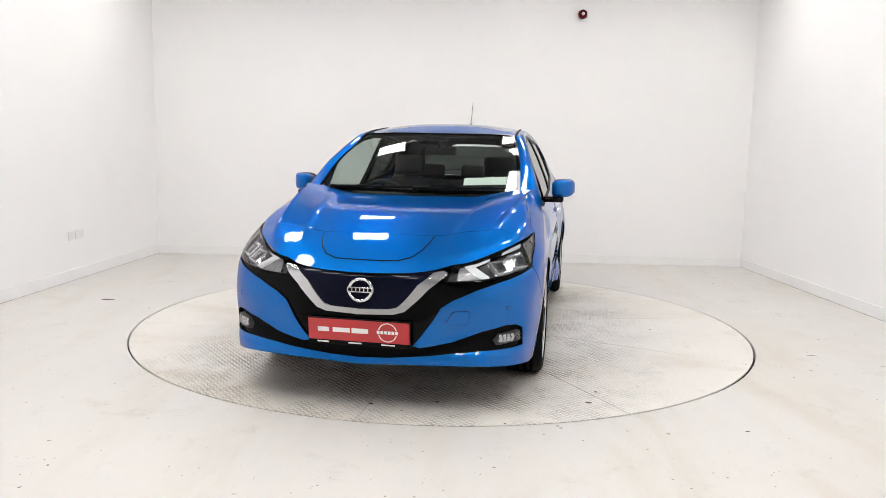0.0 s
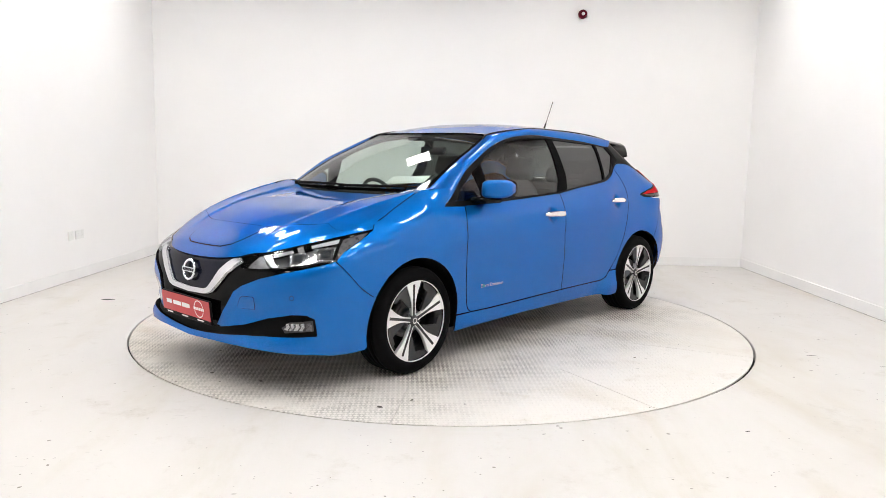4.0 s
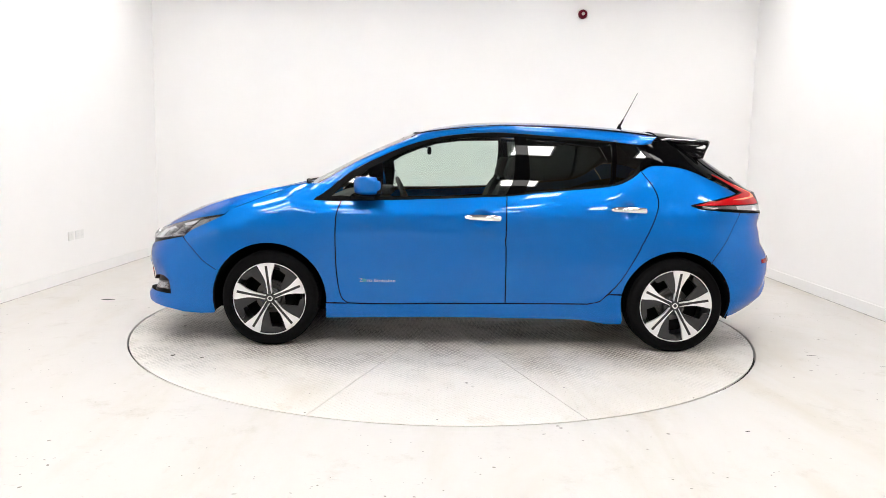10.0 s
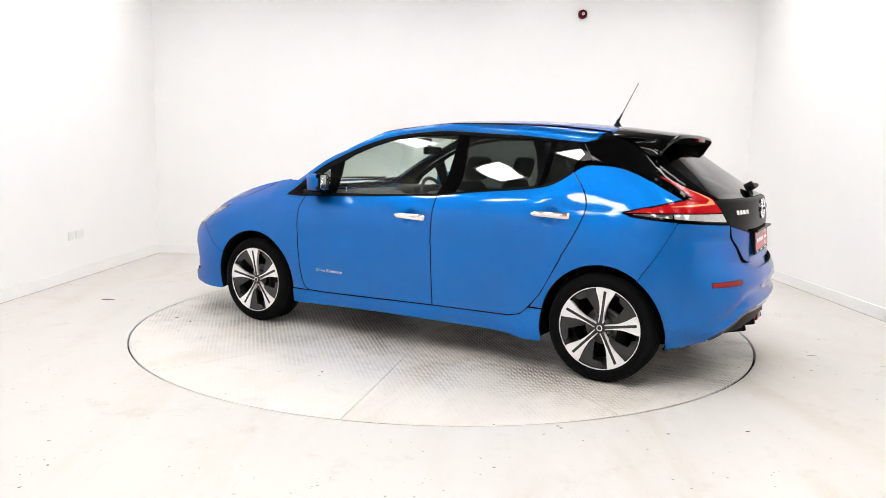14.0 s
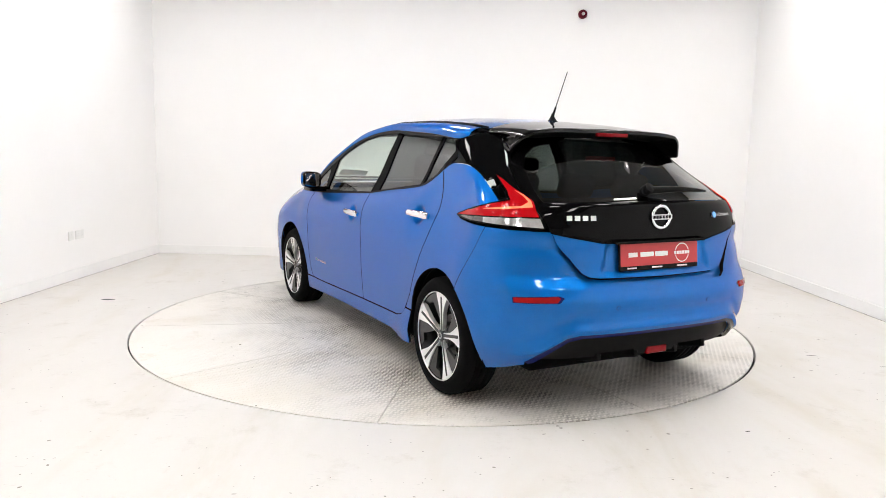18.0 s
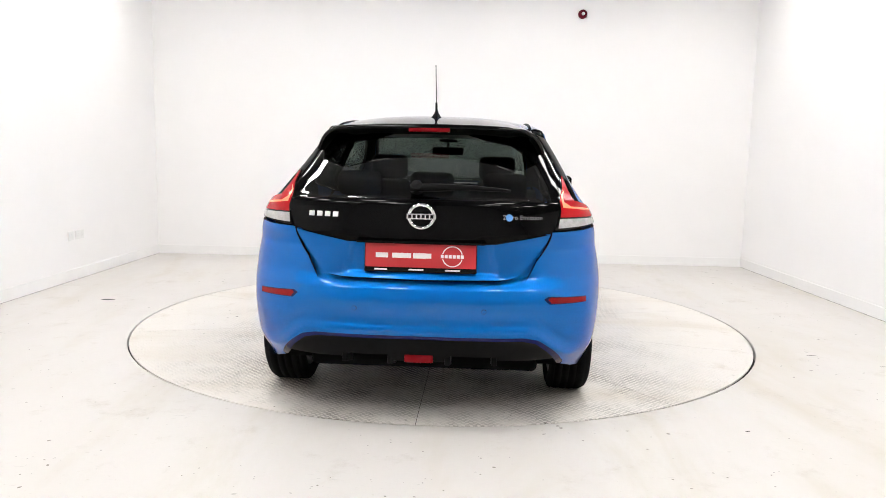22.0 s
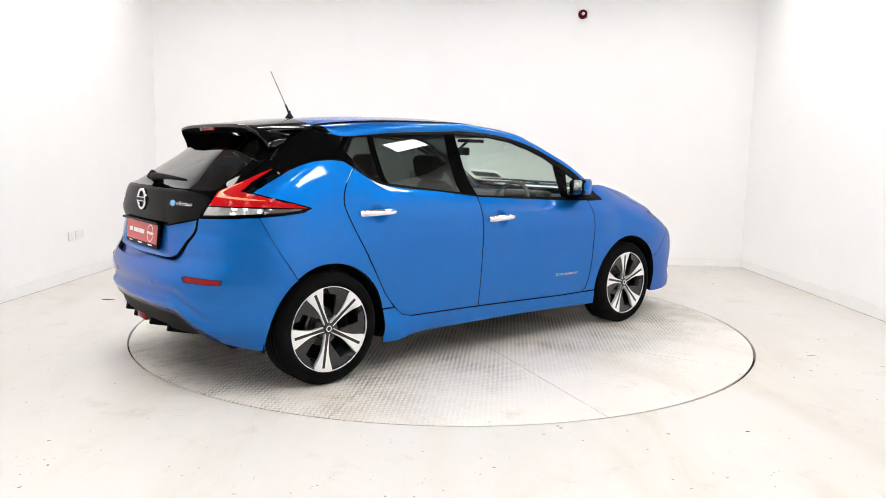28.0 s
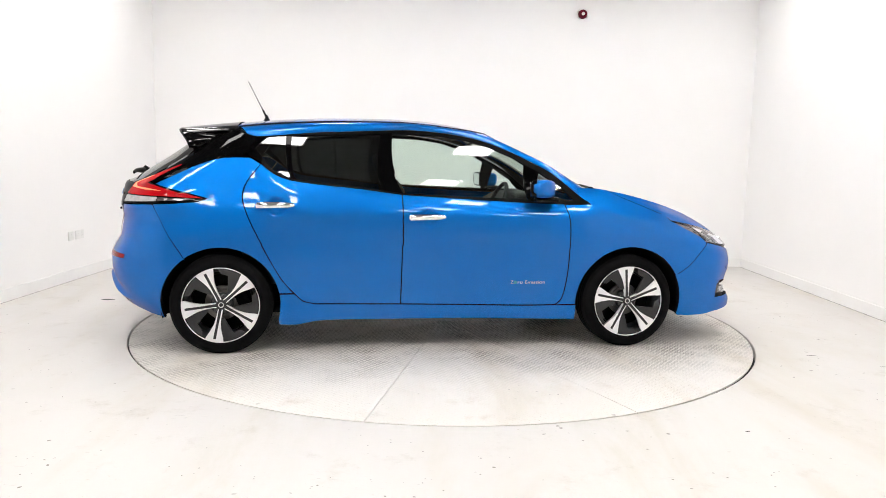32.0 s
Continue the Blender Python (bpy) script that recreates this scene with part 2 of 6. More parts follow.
BLUE_INK = material("blue badge", (0.12, 0.34, 0.75), 0.25, 0, 0.5)
GREEN_INK = material("teal badge", (0.05, 0.30, 0.36), 0.25, 0, 0.5)
SEAT = material("charcoal seat cloth", (0.016, 0.017, 0.0185), 0.85, vary=0.25, scale=50, bump=0.2, bump_scale=300)
DASH = material("dashboard plastic", (0.02, 0.021, 0.022), 0.65, vary=0.15, bump=0.1, bump_scale=400)
LINER = material("grey headlining", (0.13, 0.13, 0.128), 0.9, vary=0.08, scale=30)
PAPER = material("white paper notice", (0.78, 0.80, 0.80), 0.6, vary=0.04)
WALL = material("white painted wall", (0.93, 0.922, 0.92), 0.62, vary=0.012, scale=1.2, bump=0.03, bump_scale=40)
BASE = material("white baseboard paint", (0.90, 0.895, 0.89), 0.4, vary=0.02, scale=5)
CEILING = material("grey ceiling tile", (0.20, 0.20, 0.20), 0.8, vary=0.03, scale=4, bump=0.1, bump_scale=150)
FLOOR = floor_material("painted concrete", (0.655, 0.632, 0.612), (0.42, 0.375, 0.32), (0.53, 0.475, 0.38), 0.5)
PLATE = floor_material("painted checker plate", (0.765, 0.732, 0.69), (0.46, 0.375, 0.27), (0.56, 0.49, 0.38), 0.42, plate=True)
GAP = material("dark gap", (0.02, 0.018, 0.015), 0.9, vary=0.2)
JOINT = material("dusty joint", (0.34, 0.32, 0.30), 0.9, vary=0.75, scale=5)
GREY_WALL = material("grey painted wall", (0.62, 0.615, 0.61), 0.6, vary=0.05, scale=1.2, bump=0.03, bump_scale=40)
LED = material("lit ceiling panel", (1.0, 0.972, 0.94), 0.5, emit=LED_POWER)
RED_PLASTIC = material("red alarm plastic", (0.10, 0.003, 0.012), 0.5, 0, 0.0, vary=0.1, spec=0.1)
SOCKET = material("socket plastic", (0.84, 0.84, 0.83), 0.35, vary=0.02)
SPECK = material("grey speck", (0.26, 0.24, 0.22), 0.7, vary=0.3, scale=60)
CHIP = material("dark paint chip", (0.09, 0.08, 0.07), 0.8, vary=0.5, scale=70)
MARK = material("dark scuff", (0.025, 0.023, 0.02), 0.7, vary=0.3, scale=50)


# ---- building tools ----
def put(name, verts, faces, mat, parent=None, label="", smooth_shade=True, normals=None, rim_faces=(), rim_mat=None):
    me = bpy.data.meshes.new(name)
    me.from_pydata([tuple(v) for v in verts], [], faces)
    me.materials.append(mat)
    if rim_mat:
        me.materials.append(rim_mat)
        for i in rim_faces:
            me.polygons[i].material_index = 1
    me.polygons.foreach_set("use_smooth", [smooth_shade] * len(me.polygons))
    me.update()
    if normals:
        me.normals_split_custom_set_from_vertices([tuple(n) for n in normals])
    ob = new(name, me)
    if parent:
        ob.parent = parent
    if label:
        ob["label"] = label
    return ob


def part(name, bm, mat, parent=None, label="", smooth_shade=False):
    me = bpy.data.meshes.new(name)
    bmesh.ops.recalc_face_normals(bm, faces=bm.faces[:])
    bm.to_mesh(me)
    bm.free()
    me.materials.append(mat)
    me.polygons.foreach_set("use_smooth", [smooth_shade] * len(me.polygons))
    ob = new(name, me)
    if parent:
        ob.parent = parent
    if label:
        ob["label"] = label
    return ob


def box(bm, x0, x1, y0, y1, z0, z1, bevel=0.0, m=None):
    geo = bmesh.ops.create_cube(bm, size=1)
    vs = geo["verts"]
    for v in vs:
        v.co = Vector(((x0 + x1) / 2 + v.co.x * (x1 - x0), (y0 + y1) / 2 + v.co.y * (y1 - y0), (z0 + z1) / 2 + v.co.z * (z1 - z0)))
    if bevel:
        es = list({e for v in vs for e in v.link_edges})
        r = bmesh.ops.bevel(bm, geom=es, offset=bevel, segments=3, affect="EDGES", profile=0.5)
        vs = [v for v in r["verts"] if v.is_valid]
    if m:
        done = set()
        for v in vs:
            for f in v.link_faces:
                for w in f.verts:
                    if w not in done:
                        done.add(w)
                        w.co = m @ w.co
    return bm


def tube(path, radius, sides=8, closed=False):
    """A bmesh tube along points; radius may be a list."""
    bm = bmesh.new()
    rings = []
    n = len(path)
    pts = [Vector(p) for p in path]
    for i, p in enumerate(pts):
        d = (pts[(i + 1) % n] - pts[i - 1]) if closed else (pts[min(i + 1, n - 1)] - pts[max(i - 1, 0)])
        d.normalize()
        a = d.orthogonal().normalized() if abs(d.z) > 0.95 else d.cross(Vector((0, 0, 1))).normalized()
        b = d.cross(a)
        r = radius[i] if isinstance(radius, (list, tuple)) else radius
        rings.append([bm.verts.new(p + (a * math.cos(k * 2 * math.pi / sides) + b * math.sin(k * 2 * math.pi / sides)) * r) for k in range(sides)])
    for i in range(n if closed else n - 1):
        q, w = rings[i], rings[(i + 1) % n]
        for k in range(sides):
            bm.faces.new((q[k], q[(k + 1) % sides], w[(k + 1) % sides], w[k]))
    if not closed:
        bm.faces.new(rings[0])
        bm.faces.new(rings[-1])
    return bm


def lathe(profile, steps=48, axis="y"):
    """A bmesh turned from (radius, along) pairs round the axis."""
    bm = bmesh.new()
    rings = []
    for i in range(steps):
        a = 2 * math.pi * i / steps
        c, s = math.cos(a), math.sin(a)
        rings.append([bm.verts.new((r * c, h, r * s) if axis == "y" else (r * c, r * s, h)) for r, h in profile])
    for i in range(steps):
        q, w = rings[i], rings[(i + 1) % steps]
        for k in range(len(profile) - 1):
            bm.faces.new((q[k], q[k + 1], w[k + 1], w[k]))
    bmesh.ops.remove_doubles(bm, verts=bm.verts[:], dist=1e-5)
    return bm


def slab(outline, depth, m, hollow=None):
    """A bmesh plate from a 2D outline, of that depth, placed by m (its face looks along +z of m)."""
    bm = bmesh.new()
    top = [bm.verts.new(m @ Vector((x, y, depth))) for x, y in outline]
    low = [bm.verts.new(m @ Vector((x, y, 0))) for x, y in outline]
    n = len(outline)
    for i in range(n):
        bm.faces.new((low[i], low[(i + 1) % n], top[(i + 1) % n], top[i]))
    if hollow:
        ht = [bm.verts.new(m @ Vector((x, y, depth))) for x, y in hollow]
        hl = [bm.verts.new(m @ Vector((x, y, 0))) for x, y in hollow]
        for i in range(n):
            j = (i + 1) % n
            bm.faces.new((hl[i], hl[j], ht[j], ht[i]))
            bm.faces.new((top[i], top[j], ht[j], ht[i]))
            bm.faces.new((low[i], low[j], hl[j], hl[i]))
    else:
        bm.faces.new(top)
        bm.faces.new(low)
    return bm


def lettering(name, text, size, m, mat, parent, label="", depth=0.002, width=None):
    """Raised letters of the built-in font as a mesh, centred on m."""
    cu = bpy.data.curves.new(name, "FONT")
    cu.body, cu.size, cu.extrude, cu.align_x, cu.align_y, cu.resolution_u = text, size, depth, "CENTER", "CENTER", 3
    ob = bpy.data.objects.new(name, cu)
    scene.collection.objects.link(ob)
    dg = bpy.context.evaluated_depsgraph_get()
    me = bpy.data.meshes.new_from_object(ob.evaluated_get(dg))
    bpy.data.objects.remove(ob)
    if width:
        xs = [v.co.x for v in me.vertices]
        f = width / (max(xs) - min(xs))
        for v in me.vertices:
            v.co.x *= f
    me.transform(m)
    me.materials.clear()
    me.materials.append(mat)
    t = new(name, me)
    t.parent = parent
    if label:
        t["label"] = label
    return t


def curve(points, steps=4):
    """Catmull-Rom through 2D points, ends included."""
    out = []
    n = len(points)
    for i in range(n - 1):
        p0, p1, p2, p3 = points[max(i - 1, 0)], points[i], points[i + 1], points[min(i + 2, n - 1)]
        for k in range(steps):
            t = k / steps
            out.append(tuple(0.5 * (2 * b + (c - a) * t + (2 * a - 5 * b + 4 * c - d) * t * t + (3 * b - a - 3 * c + d) * t ** 3) for a, b, c, d in zip(p0, p1, p2, p3)))
    out.append(tuple(points[-1]))
    return out


def clip_half(poly, axis, value, keep_low):
    out = []
    for i, p in enumerate(poly):
        q = poly[i - 1]
        pin, qin = (p[axis] <= value) == keep_low or p[axis] == value, (q[axis] <= value) == keep_low or q[axis] == value
        if pin != qin:
            t = (value - q[axis]) / (p[axis] - q[axis])
            c = [q[0] + (p[0] - q[0]) * t, q[1] + (p[1] - q[1]) * t]
            c[axis] = value
            out.append(tuple(c))
        if pin:
            out.append(p)
    return out


def unspike(poly):
    """The outline without runs that turn straight back on themselves."""
    again = True
    while again and len(poly) > 2:
        again = False
        for i in range(len(poly)):
            p, q, r = poly[i - 1], poly[i], poly[(i + 1) % len(poly)]
            a, c = (q[0] - p[0], q[1] - p[1]), (r[0] - q[0], r[1] - q[1])
            la, lc = math.hypot(*a), math.hypot(*c)
            if la < 1e-9 or lc < 1e-9 or (abs(a[0] * c[1] - a[1] * c[0]) < 1e-6 * la * lc and a[0] * c[0] + a[1] * c[1] < 0):
                poly = poly[:i] + poly[i + 1:]
                again = True
                break
    return poly


def shrink(poly, gap, scale):
    """The outline drawn in by a gap; scale(u, v) gives the metres per unit of u."""
    n = len(poly)
    k = [scale(*p) for p in poly]
    q = [(p[0] * s, p[1]) for p, s in zip(poly, k)]
    area = sum(poly[i - 1][0] * poly[i][1] - poly[i][0] * poly[i - 1][1] for i in range(n))
    sg = 1 if area > 0 else -1
    out = []
    for i in range(n):
        s = k[i]
        a, b, c = (poly[i - 1][0] * s, poly[i - 1][1]), q[i], (poly[(i + 1) % n][0] * s, poly[(i + 1) % n][1])
        e1, e2 = (b[0] - a[0], b[1] - a[1]), (c[0] - b[0], c[1] - b[1])
        l1, l2 = math.hypot(*e1) or 1e-9, math.hypot(*e2) or 1e-9
        n1, n2 = (-e1[1] / l1 * sg, e1[0] / l1 * sg), (-e2[1] / l2 * sg, e2[0] / l2 * sg)
        d = max(0.4, 1 + n1[0] * n2[0] + n1[1] * n2[1])
        out.append(((b[0] + (n1[0] + n2[0]) / d * gap) / s, b[1] + (n1[1] + n2[1]) / d * gap))
    return out


def skin(name, surf, polys, cell, mat, parent, label="", side="B", lift=0.0, rim=0.012):
    """A panel cut out of a smooth surface. surf(u, v) -> xyz on the car's left half; polys: outlines in (u, v); cell: grid steps;
    side: L, R or B (both halves, joined in the middle); lift: metres proud of the surface; rim: depth of the turned-in edge."""
    keys, verts, normals, faces = {}, [], [], []

    def vert(u, v):
        k = (round(u, 5), round(v, 5))
        if k not in keys:
            e = 1e-3
            p = Vector(surf(u, v))
            du = Vector(surf(u + e, v)) - Vector(surf(u - e, v))
            dv = Vector(surf(u, v + e)) - Vector(surf(u, v - e))
            n = du.cross(dv)
            n = n.normalized() if n.length > 1e-12 else Vector((0, 0, 1))
            if n.dot(p - Vector((max(-1.0, min(1.0, p.x)), 0, 0.55))) < 0:
                n = -n
            keys[k] = len(verts)
            verts.append(p + n * lift)
            normals.append(n)
        return keys[k]

    for poly in polys:
        u0, u1 = min(p[0] for p in poly), max(p[0] for p in poly)
        v0, v1 = min(p[1] for p in poly), max(p[1] for p in poly)
        for i in range(math.floor(u0 / cell[0]), math.ceil(u1 / cell[0])):
            col = clip_half(clip_half(poly, 0, i * cell[0], False), 0, (i + 1) * cell[0], True)
            if len(col) < 3:
                continue
            for j in range(math.floor(v0 / cell[1]), math.ceil(v1 / cell[1])):
                c = clip_half(clip_half(col, 1, j * cell[1], False), 1, (j + 1) * cell[1], True)
                c = unspike(c)
                if len(c) < 3:
                    continue
                ids = []
                for u, v in c:
                    k = vert(u, v)
                    if not ids or ids[-1] != k:
                        ids.append(k)
                if ids and ids[0] == ids[-1]:
                    ids.pop()
                if len(ids) < 3 or len(set(ids)) < len(ids):
                    ids = list(dict.fromkeys(ids))
                    if len(ids) < 3:
                        continue
                a = Vector((0, 0, 0))
                for k in range(len(ids)):
                    a += verts[ids[k - 1]].cross(verts[ids[k]])
                if a.length < 2e-7:
                    continue
                faces.append(ids if a.dot(normals[ids[0]]) > 0 else ids[::-1])
    edge_from = len(faces)
    if rim:
        use = {}
        for f in faces:
            for k in range(len(f)):
                a, b = f[k - 1], f[k]
                use[(min(a, b), max(a, b))] = use.get((min(a, b), max(a, b)), 0) + 1
        base = {}

        def low(i):
            if i not in base:
                base[i] = (len(verts), len(verts) + 1)
                out = normals[i]
                verts.extend((verts[i].copy(), verts[i] - out * rim))
                normals.extend((out, out))
            return base[i]
        for f in list(faces):
            for k in range(len(f)):
                a, b = f[k - 1], f[k]
                if use[(min(a, b), max(a, b))] == 1 and (side != "B" or abs(verts[a].y) + abs(verts[b].y) > 2e-4):
                    (a0, a1), (b0, b1) = low(a), low(b)
                    faces.append([b0, a0, a1, b1])
    edge_to = len(faces)
    edge = list(range(edge_from, edge_to))
    if side in "RB":
        flip = [Vector((v.x, -v.y, v.z)) for v in verts], [Vector((v.x, -v.y, v.z)) for v in normals]
        if side == "R":
            verts, normals, faces = flip[0], flip[1], [f[::-1] for f in faces]
        else:
            n = len(verts)
            edge += [i + edge_to for i in edge]
            mid = [i if abs(v.y) < 1e-4 else i + n for i, v in enumerate(verts)]
            verts, normals, faces = verts + flip[0], normals + flip[1], faces + [[mid[i] for i in f[::-1]] for f in faces]
            for i, v in enumerate(verts[:n]):
                if abs(v.y) < 1e-4:
                    normals[i] = Vector((normals[i].x, 0, normals[i].z)).normalized()
    # dark rims on blue panels paint the shade into the gaps between them
    return put(name, verts, faces, mat, parent, label, True, normals, edge, DARK_VOID if mat is BLUE else None)


# ---- the car ----
def spline(points):
    """A smooth monotone-friendly curve through (t, value) pairs, flat beyond its ends."""
    ts = [p[0] for p in points]
    vs = [p[1] for p in points]
    n = len(ts)
    d = [(vs[i + 1] - vs[i]) / (ts[i + 1] - ts[i]) for i in range(n - 1)]
    m = [d[0]] + [0.0 if d[i - 1] * d[i] <= 0 else 2 * d[i - 1] * d[i] / (d[i - 1] + d[i]) for i in range(1, n - 1)] + [d[-1]]

    def at(t):
        if t <= ts[0]:
            return vs[0] + m[0] * max(t - ts[0], -0.1)
        if t >= ts[-1]:
            return vs[-1] + m[-1] * min(t - ts[-1], 0.1)
        i = 0
        while ts[i + 1] < t:
            i += 1
        h = ts[i + 1] - ts[i]
        s = (t - ts[i]) / h
        return ((2 * s ** 3 - 3 * s * s + 1) * vs[i] + (s ** 3 - 2 * s * s + s) * h * m[i]
                + (3 * s * s - 2 * s ** 3) * vs[i + 1] + (s ** 3 - s * s) * h * m[i + 1])
    return at


def smooth(a, b, t):
    s = min(1.0, max(0.0, (t - a) / (b - a)))
    return s * s * (3 - 2 * s)


# the car's lines, in metres: x forward from mid-wheelbase, y to its left, z up
NOSE = spline([(0.12, 2.22), (0.18, 2.285), (0.24, 2.315), (0.32, 2.30), (0.45, 2.315), (0.55, 2.305), (0.68, 2.285), (0.76, 2.19), (0.85, 2.0), (0.95, 1.85), (1.1, 1.7)])
TAIL = spline([(0.15, -1.95), (0.25, -2.04), (0.32, -2.10), (0.42, -2.124), (0.495, -2.132), (0.53, -2.138), (0.60, -2.138), (0.66, -2.118), (0.74, -2.075), (0.87, -2.062), (0.98, -2.056), (1.062, -2.048), (1.095, -1.985), (1.15, -1.905), (1.25, -1.755), (1.35, -1.61), (1.45, -1.45)])
WIDTH = spline([(0.12, 0.79), (0.2, 0.828), (0.31, 0.838), (0.45, 0.850), (0.6, 0.858), (0.75, 0.857), (0.88, 0.838), (1.0, 0.800), (1.1, 0.765), (1.2, 0.724), (1.3, 0.680), (1.4, 0.628), (1.46, 0.588)])
BELT = spline([(-1.6, 1.10), (-1.3, 1.24), (-1.12, 1.24), (-1.0, 1.146), (-0.9, 1.106), (-0.5, 1.062), (-0.2, 1.024), (0.26, 0.999), (0.64, 0.98), (1.07, 0.972)])
HOOD_Y = spline([(1.0, 0.69), (1.2, 0.705), (1.4, 0.735), (1.62, 0.775), (1.8, 0.76)])
HOOD_Z = spline([(0.93, 1.082), (1.02, 1.086), (1.2, 1.070), (1.3, 1.03), (1.44, 0.975), (1.62, 0.905), (1.8, 0.86), (2.0, 0.80), (2.2, 0.72)])
HOOD_C = spline([(1.0, 1.10), (1.18, 1.078), (1.24, 1.066), (1.4, 1.034), (1.6, 0.986), (1.8, 0.928), (2.0, 0.855), (2.2, 0.755), (2.29, 0.69)])
NOSE_N = spline([(0.2, 3.3), (0.5, 3.2), (0.75, 2.9), (1.0, 2.6)])
TAIL_N = spline([(0.2, 2.8), (0.3, 3.5), (0.4, 4.6), (0.5, 4.9), (0.7, 4.8), (0.8, 4.3), (0.88, 3.5), (0.97, 2.75), (1.1, 2.5), (1.2, 2.5), (1.4, 2.8)])
TAIL_S = spline([(0.2, -1.45), (0.7, -1.45), (0.9, -1.58), (1.0, -1.6), (1.1, -1.5), (1.25, -1.25), (1.4, -1.0)])
NOSE_S = 1.6


HANDLES = ((-0.045, 0.882), (-1.010, 0.945))
DISH = [0.024]


def width(x, z):
    w = WIDTH(z)
    # round dishes behind the door handles
    for hx, hz in HANDLES:
        q = ((x - hx - 0.004) / 0.050) ** 2 + ((z - hz + 0.004) / 0.045) ** 2
        if q < 4:
            w -= DISH[0] * math.exp(-q * q)
    # shoulder ledge under the side windows
    d = BELT(x) - z
    if -0.02 < d < 0.45:
        k = (1 - ((0.105 - max(d, 0.0)) / 0.105) ** 2 if d < 0.105 else 1 - smooth(0.105, 0.42, d))
        w += 0.0175 * k * (1 - smooth(1.0, 1.25, x)) * smooth(-1.15, -0.85, x)
    # rounded wings
    f = smooth(0.95, 1.3, x)
    if f:
        zh = HOOD_Z(x)
        s = max(0.0, (z - (zh - 0.15)) / 0.15)
        w += f * ((HOOD_Y(min(x, 1.62)) - WIDTH(zh)) * min(1.3, s) ** 2)
    # rear haunch at the lamps
    w += 0.032 * math.exp(-((x + 1.7) / 0.2) ** 2) * math.exp(-((z - 0.98) / 0.12) ** 2)
    # wider rear corners
    w += 0.026 * math.exp(-((x + 1.70) / 0.27) ** 2) * math.exp(-((z - 0.56) / 0.27) ** 4)
    # wheel arch flare
    for wx in (1.35, -1.35):
        w += 0.016 * math.exp(-((x - wx) / 0.42) ** 4) * math.exp(-((z - 0.52) / 0.26) ** 4)
    # the sill kicks out ahead of the rear wheels
    w += 0.036 * smooth(-0.60, -0.92, x) * smooth(-1.12, -1.0, x) * (1 - smooth(0.235, 0.385, z + 0.16 * (x + 0.9)))
    # soft hollow along the doors
    w -= 0.004 * math.exp(-((z - 0.74 + 0.03 * x) / 0.07) ** 2) * (1 - smooth(0.9, 1.2, abs(x + 0.1)))
    return w


def body(a, z):
    """The body's skin: a runs from 0 at the nose's middle over 1 to 2 along the flank to 3 at the tail's middle."""
    if a < 1:
        n, ps = NOSE_N(z), a * math.pi / 2
        c, s = math.cos(ps), math.sin(ps)
        r = (abs(c) ** n + abs(s) ** n) ** (-1 / n)
        x = NOSE_S + (NOSE(z) - NOSE_S) * r * c
        y = width(x, z) * r * s
        # the corners are hollowed over a proud lip
        x -= 0.040 * math.exp(-((z - 0.425) / 0.085) ** 2) * smooth(0.30, 0.52, y) * (1 - smooth(0.72, 0.83, y))
        x += 0.016 * math.exp(-((z - 0.295) / 0.035) ** 2) * smooth(0.15, 0.5, y) * (1 - smooth(0.70, 0.84, y))
        return x, y, z
    if a <= 2:
        x = NOSE_S + (TAIL_S(z) - NOSE_S) * (a - 1)
        return x, width(x, z), z
    n, ps = TAIL_N(z), (3 - a) * math.pi / 2
    c, s = math.cos(ps), math.sin(ps)
    r = (abs(c) ** n + abs(s) ** n) ** (-1 / n)
    x = TAIL_S(z) + (TAIL(z) - TAIL_S(z)) * r * c
    y = width(x, z) * r * s
    # the tail is swept forward towards its corners
    x += 0.105 * (r * s) ** 2 * r * c * (1 - smooth(0.84, 0.96, z))
    # a lip stands out over the strip of the bumper, drawn down at the corners
    top = 0.475 - 0.13 * smooth(0.50, 0.74, y)
    x -= (0.014 * math.exp(-((z - top) / 0.020) ** 2) - 0.012 * math.exp(-((z - top - 0.060) / 0.030) ** 2)) * (1 - smooth(0.70, 0.80, y))
    if a > 2.3 and 0.69 < z < 0.89:
        # hollow round the number plate
        rim = 0.315 + 0.28 * (0.88 - z)
        x += 0.015 * (1 - smooth(rim - 0.018, rim + 0.018, y)) * smooth(0.715, 0.750, z) * (1 - smooth(0.872, 0.888, z))
    return x, y, z


def at_x(x, z):
    """(a, z) of the skin's point at that x."""
    ts = TAIL_S(z)
    if x > NOSE_S:
        n, c = NOSE_N(z), min(1.0, (x - NOSE_S) / (NOSE(z) - NOSE_S))
        return math.atan2((1 - c ** n) ** (1 / n), c) / (math.pi / 2), z
    if x >= ts:
        return 1 + (x - NOSE_S) / (ts - NOSE_S), z
    lo, hi = 2.0, 3.0
    for _ in range(36):
        mid = (lo + hi) / 2
        if body(mid, z)[0] > x:
            lo = mid
        else:
            hi = mid
    return mid, z


def at_y(y, z, rear=False):
    """(a, z) of the skin's point at that y, on the nose or the tail."""
    lo, hi = (2.0, 3.0) if rear else (0.0, 1.0)
    for _ in range(40):
        mid = (lo + hi) / 2
        if (body(mid, z)[1] > y) == rear:
            lo = mid
        else:
            hi = mid
    return mid, z


S = at_x


def F(y, z):
    return at_y(y, z)


def R(y, z):
    return at_y(y, z, True)


def body_scale(a, z):
    return 1.15 if a < 1 else (3.1 if a <= 2 else 1.0)


CELL = (0.0125, 0.015)
FINE = (0.00357, 0.0085)


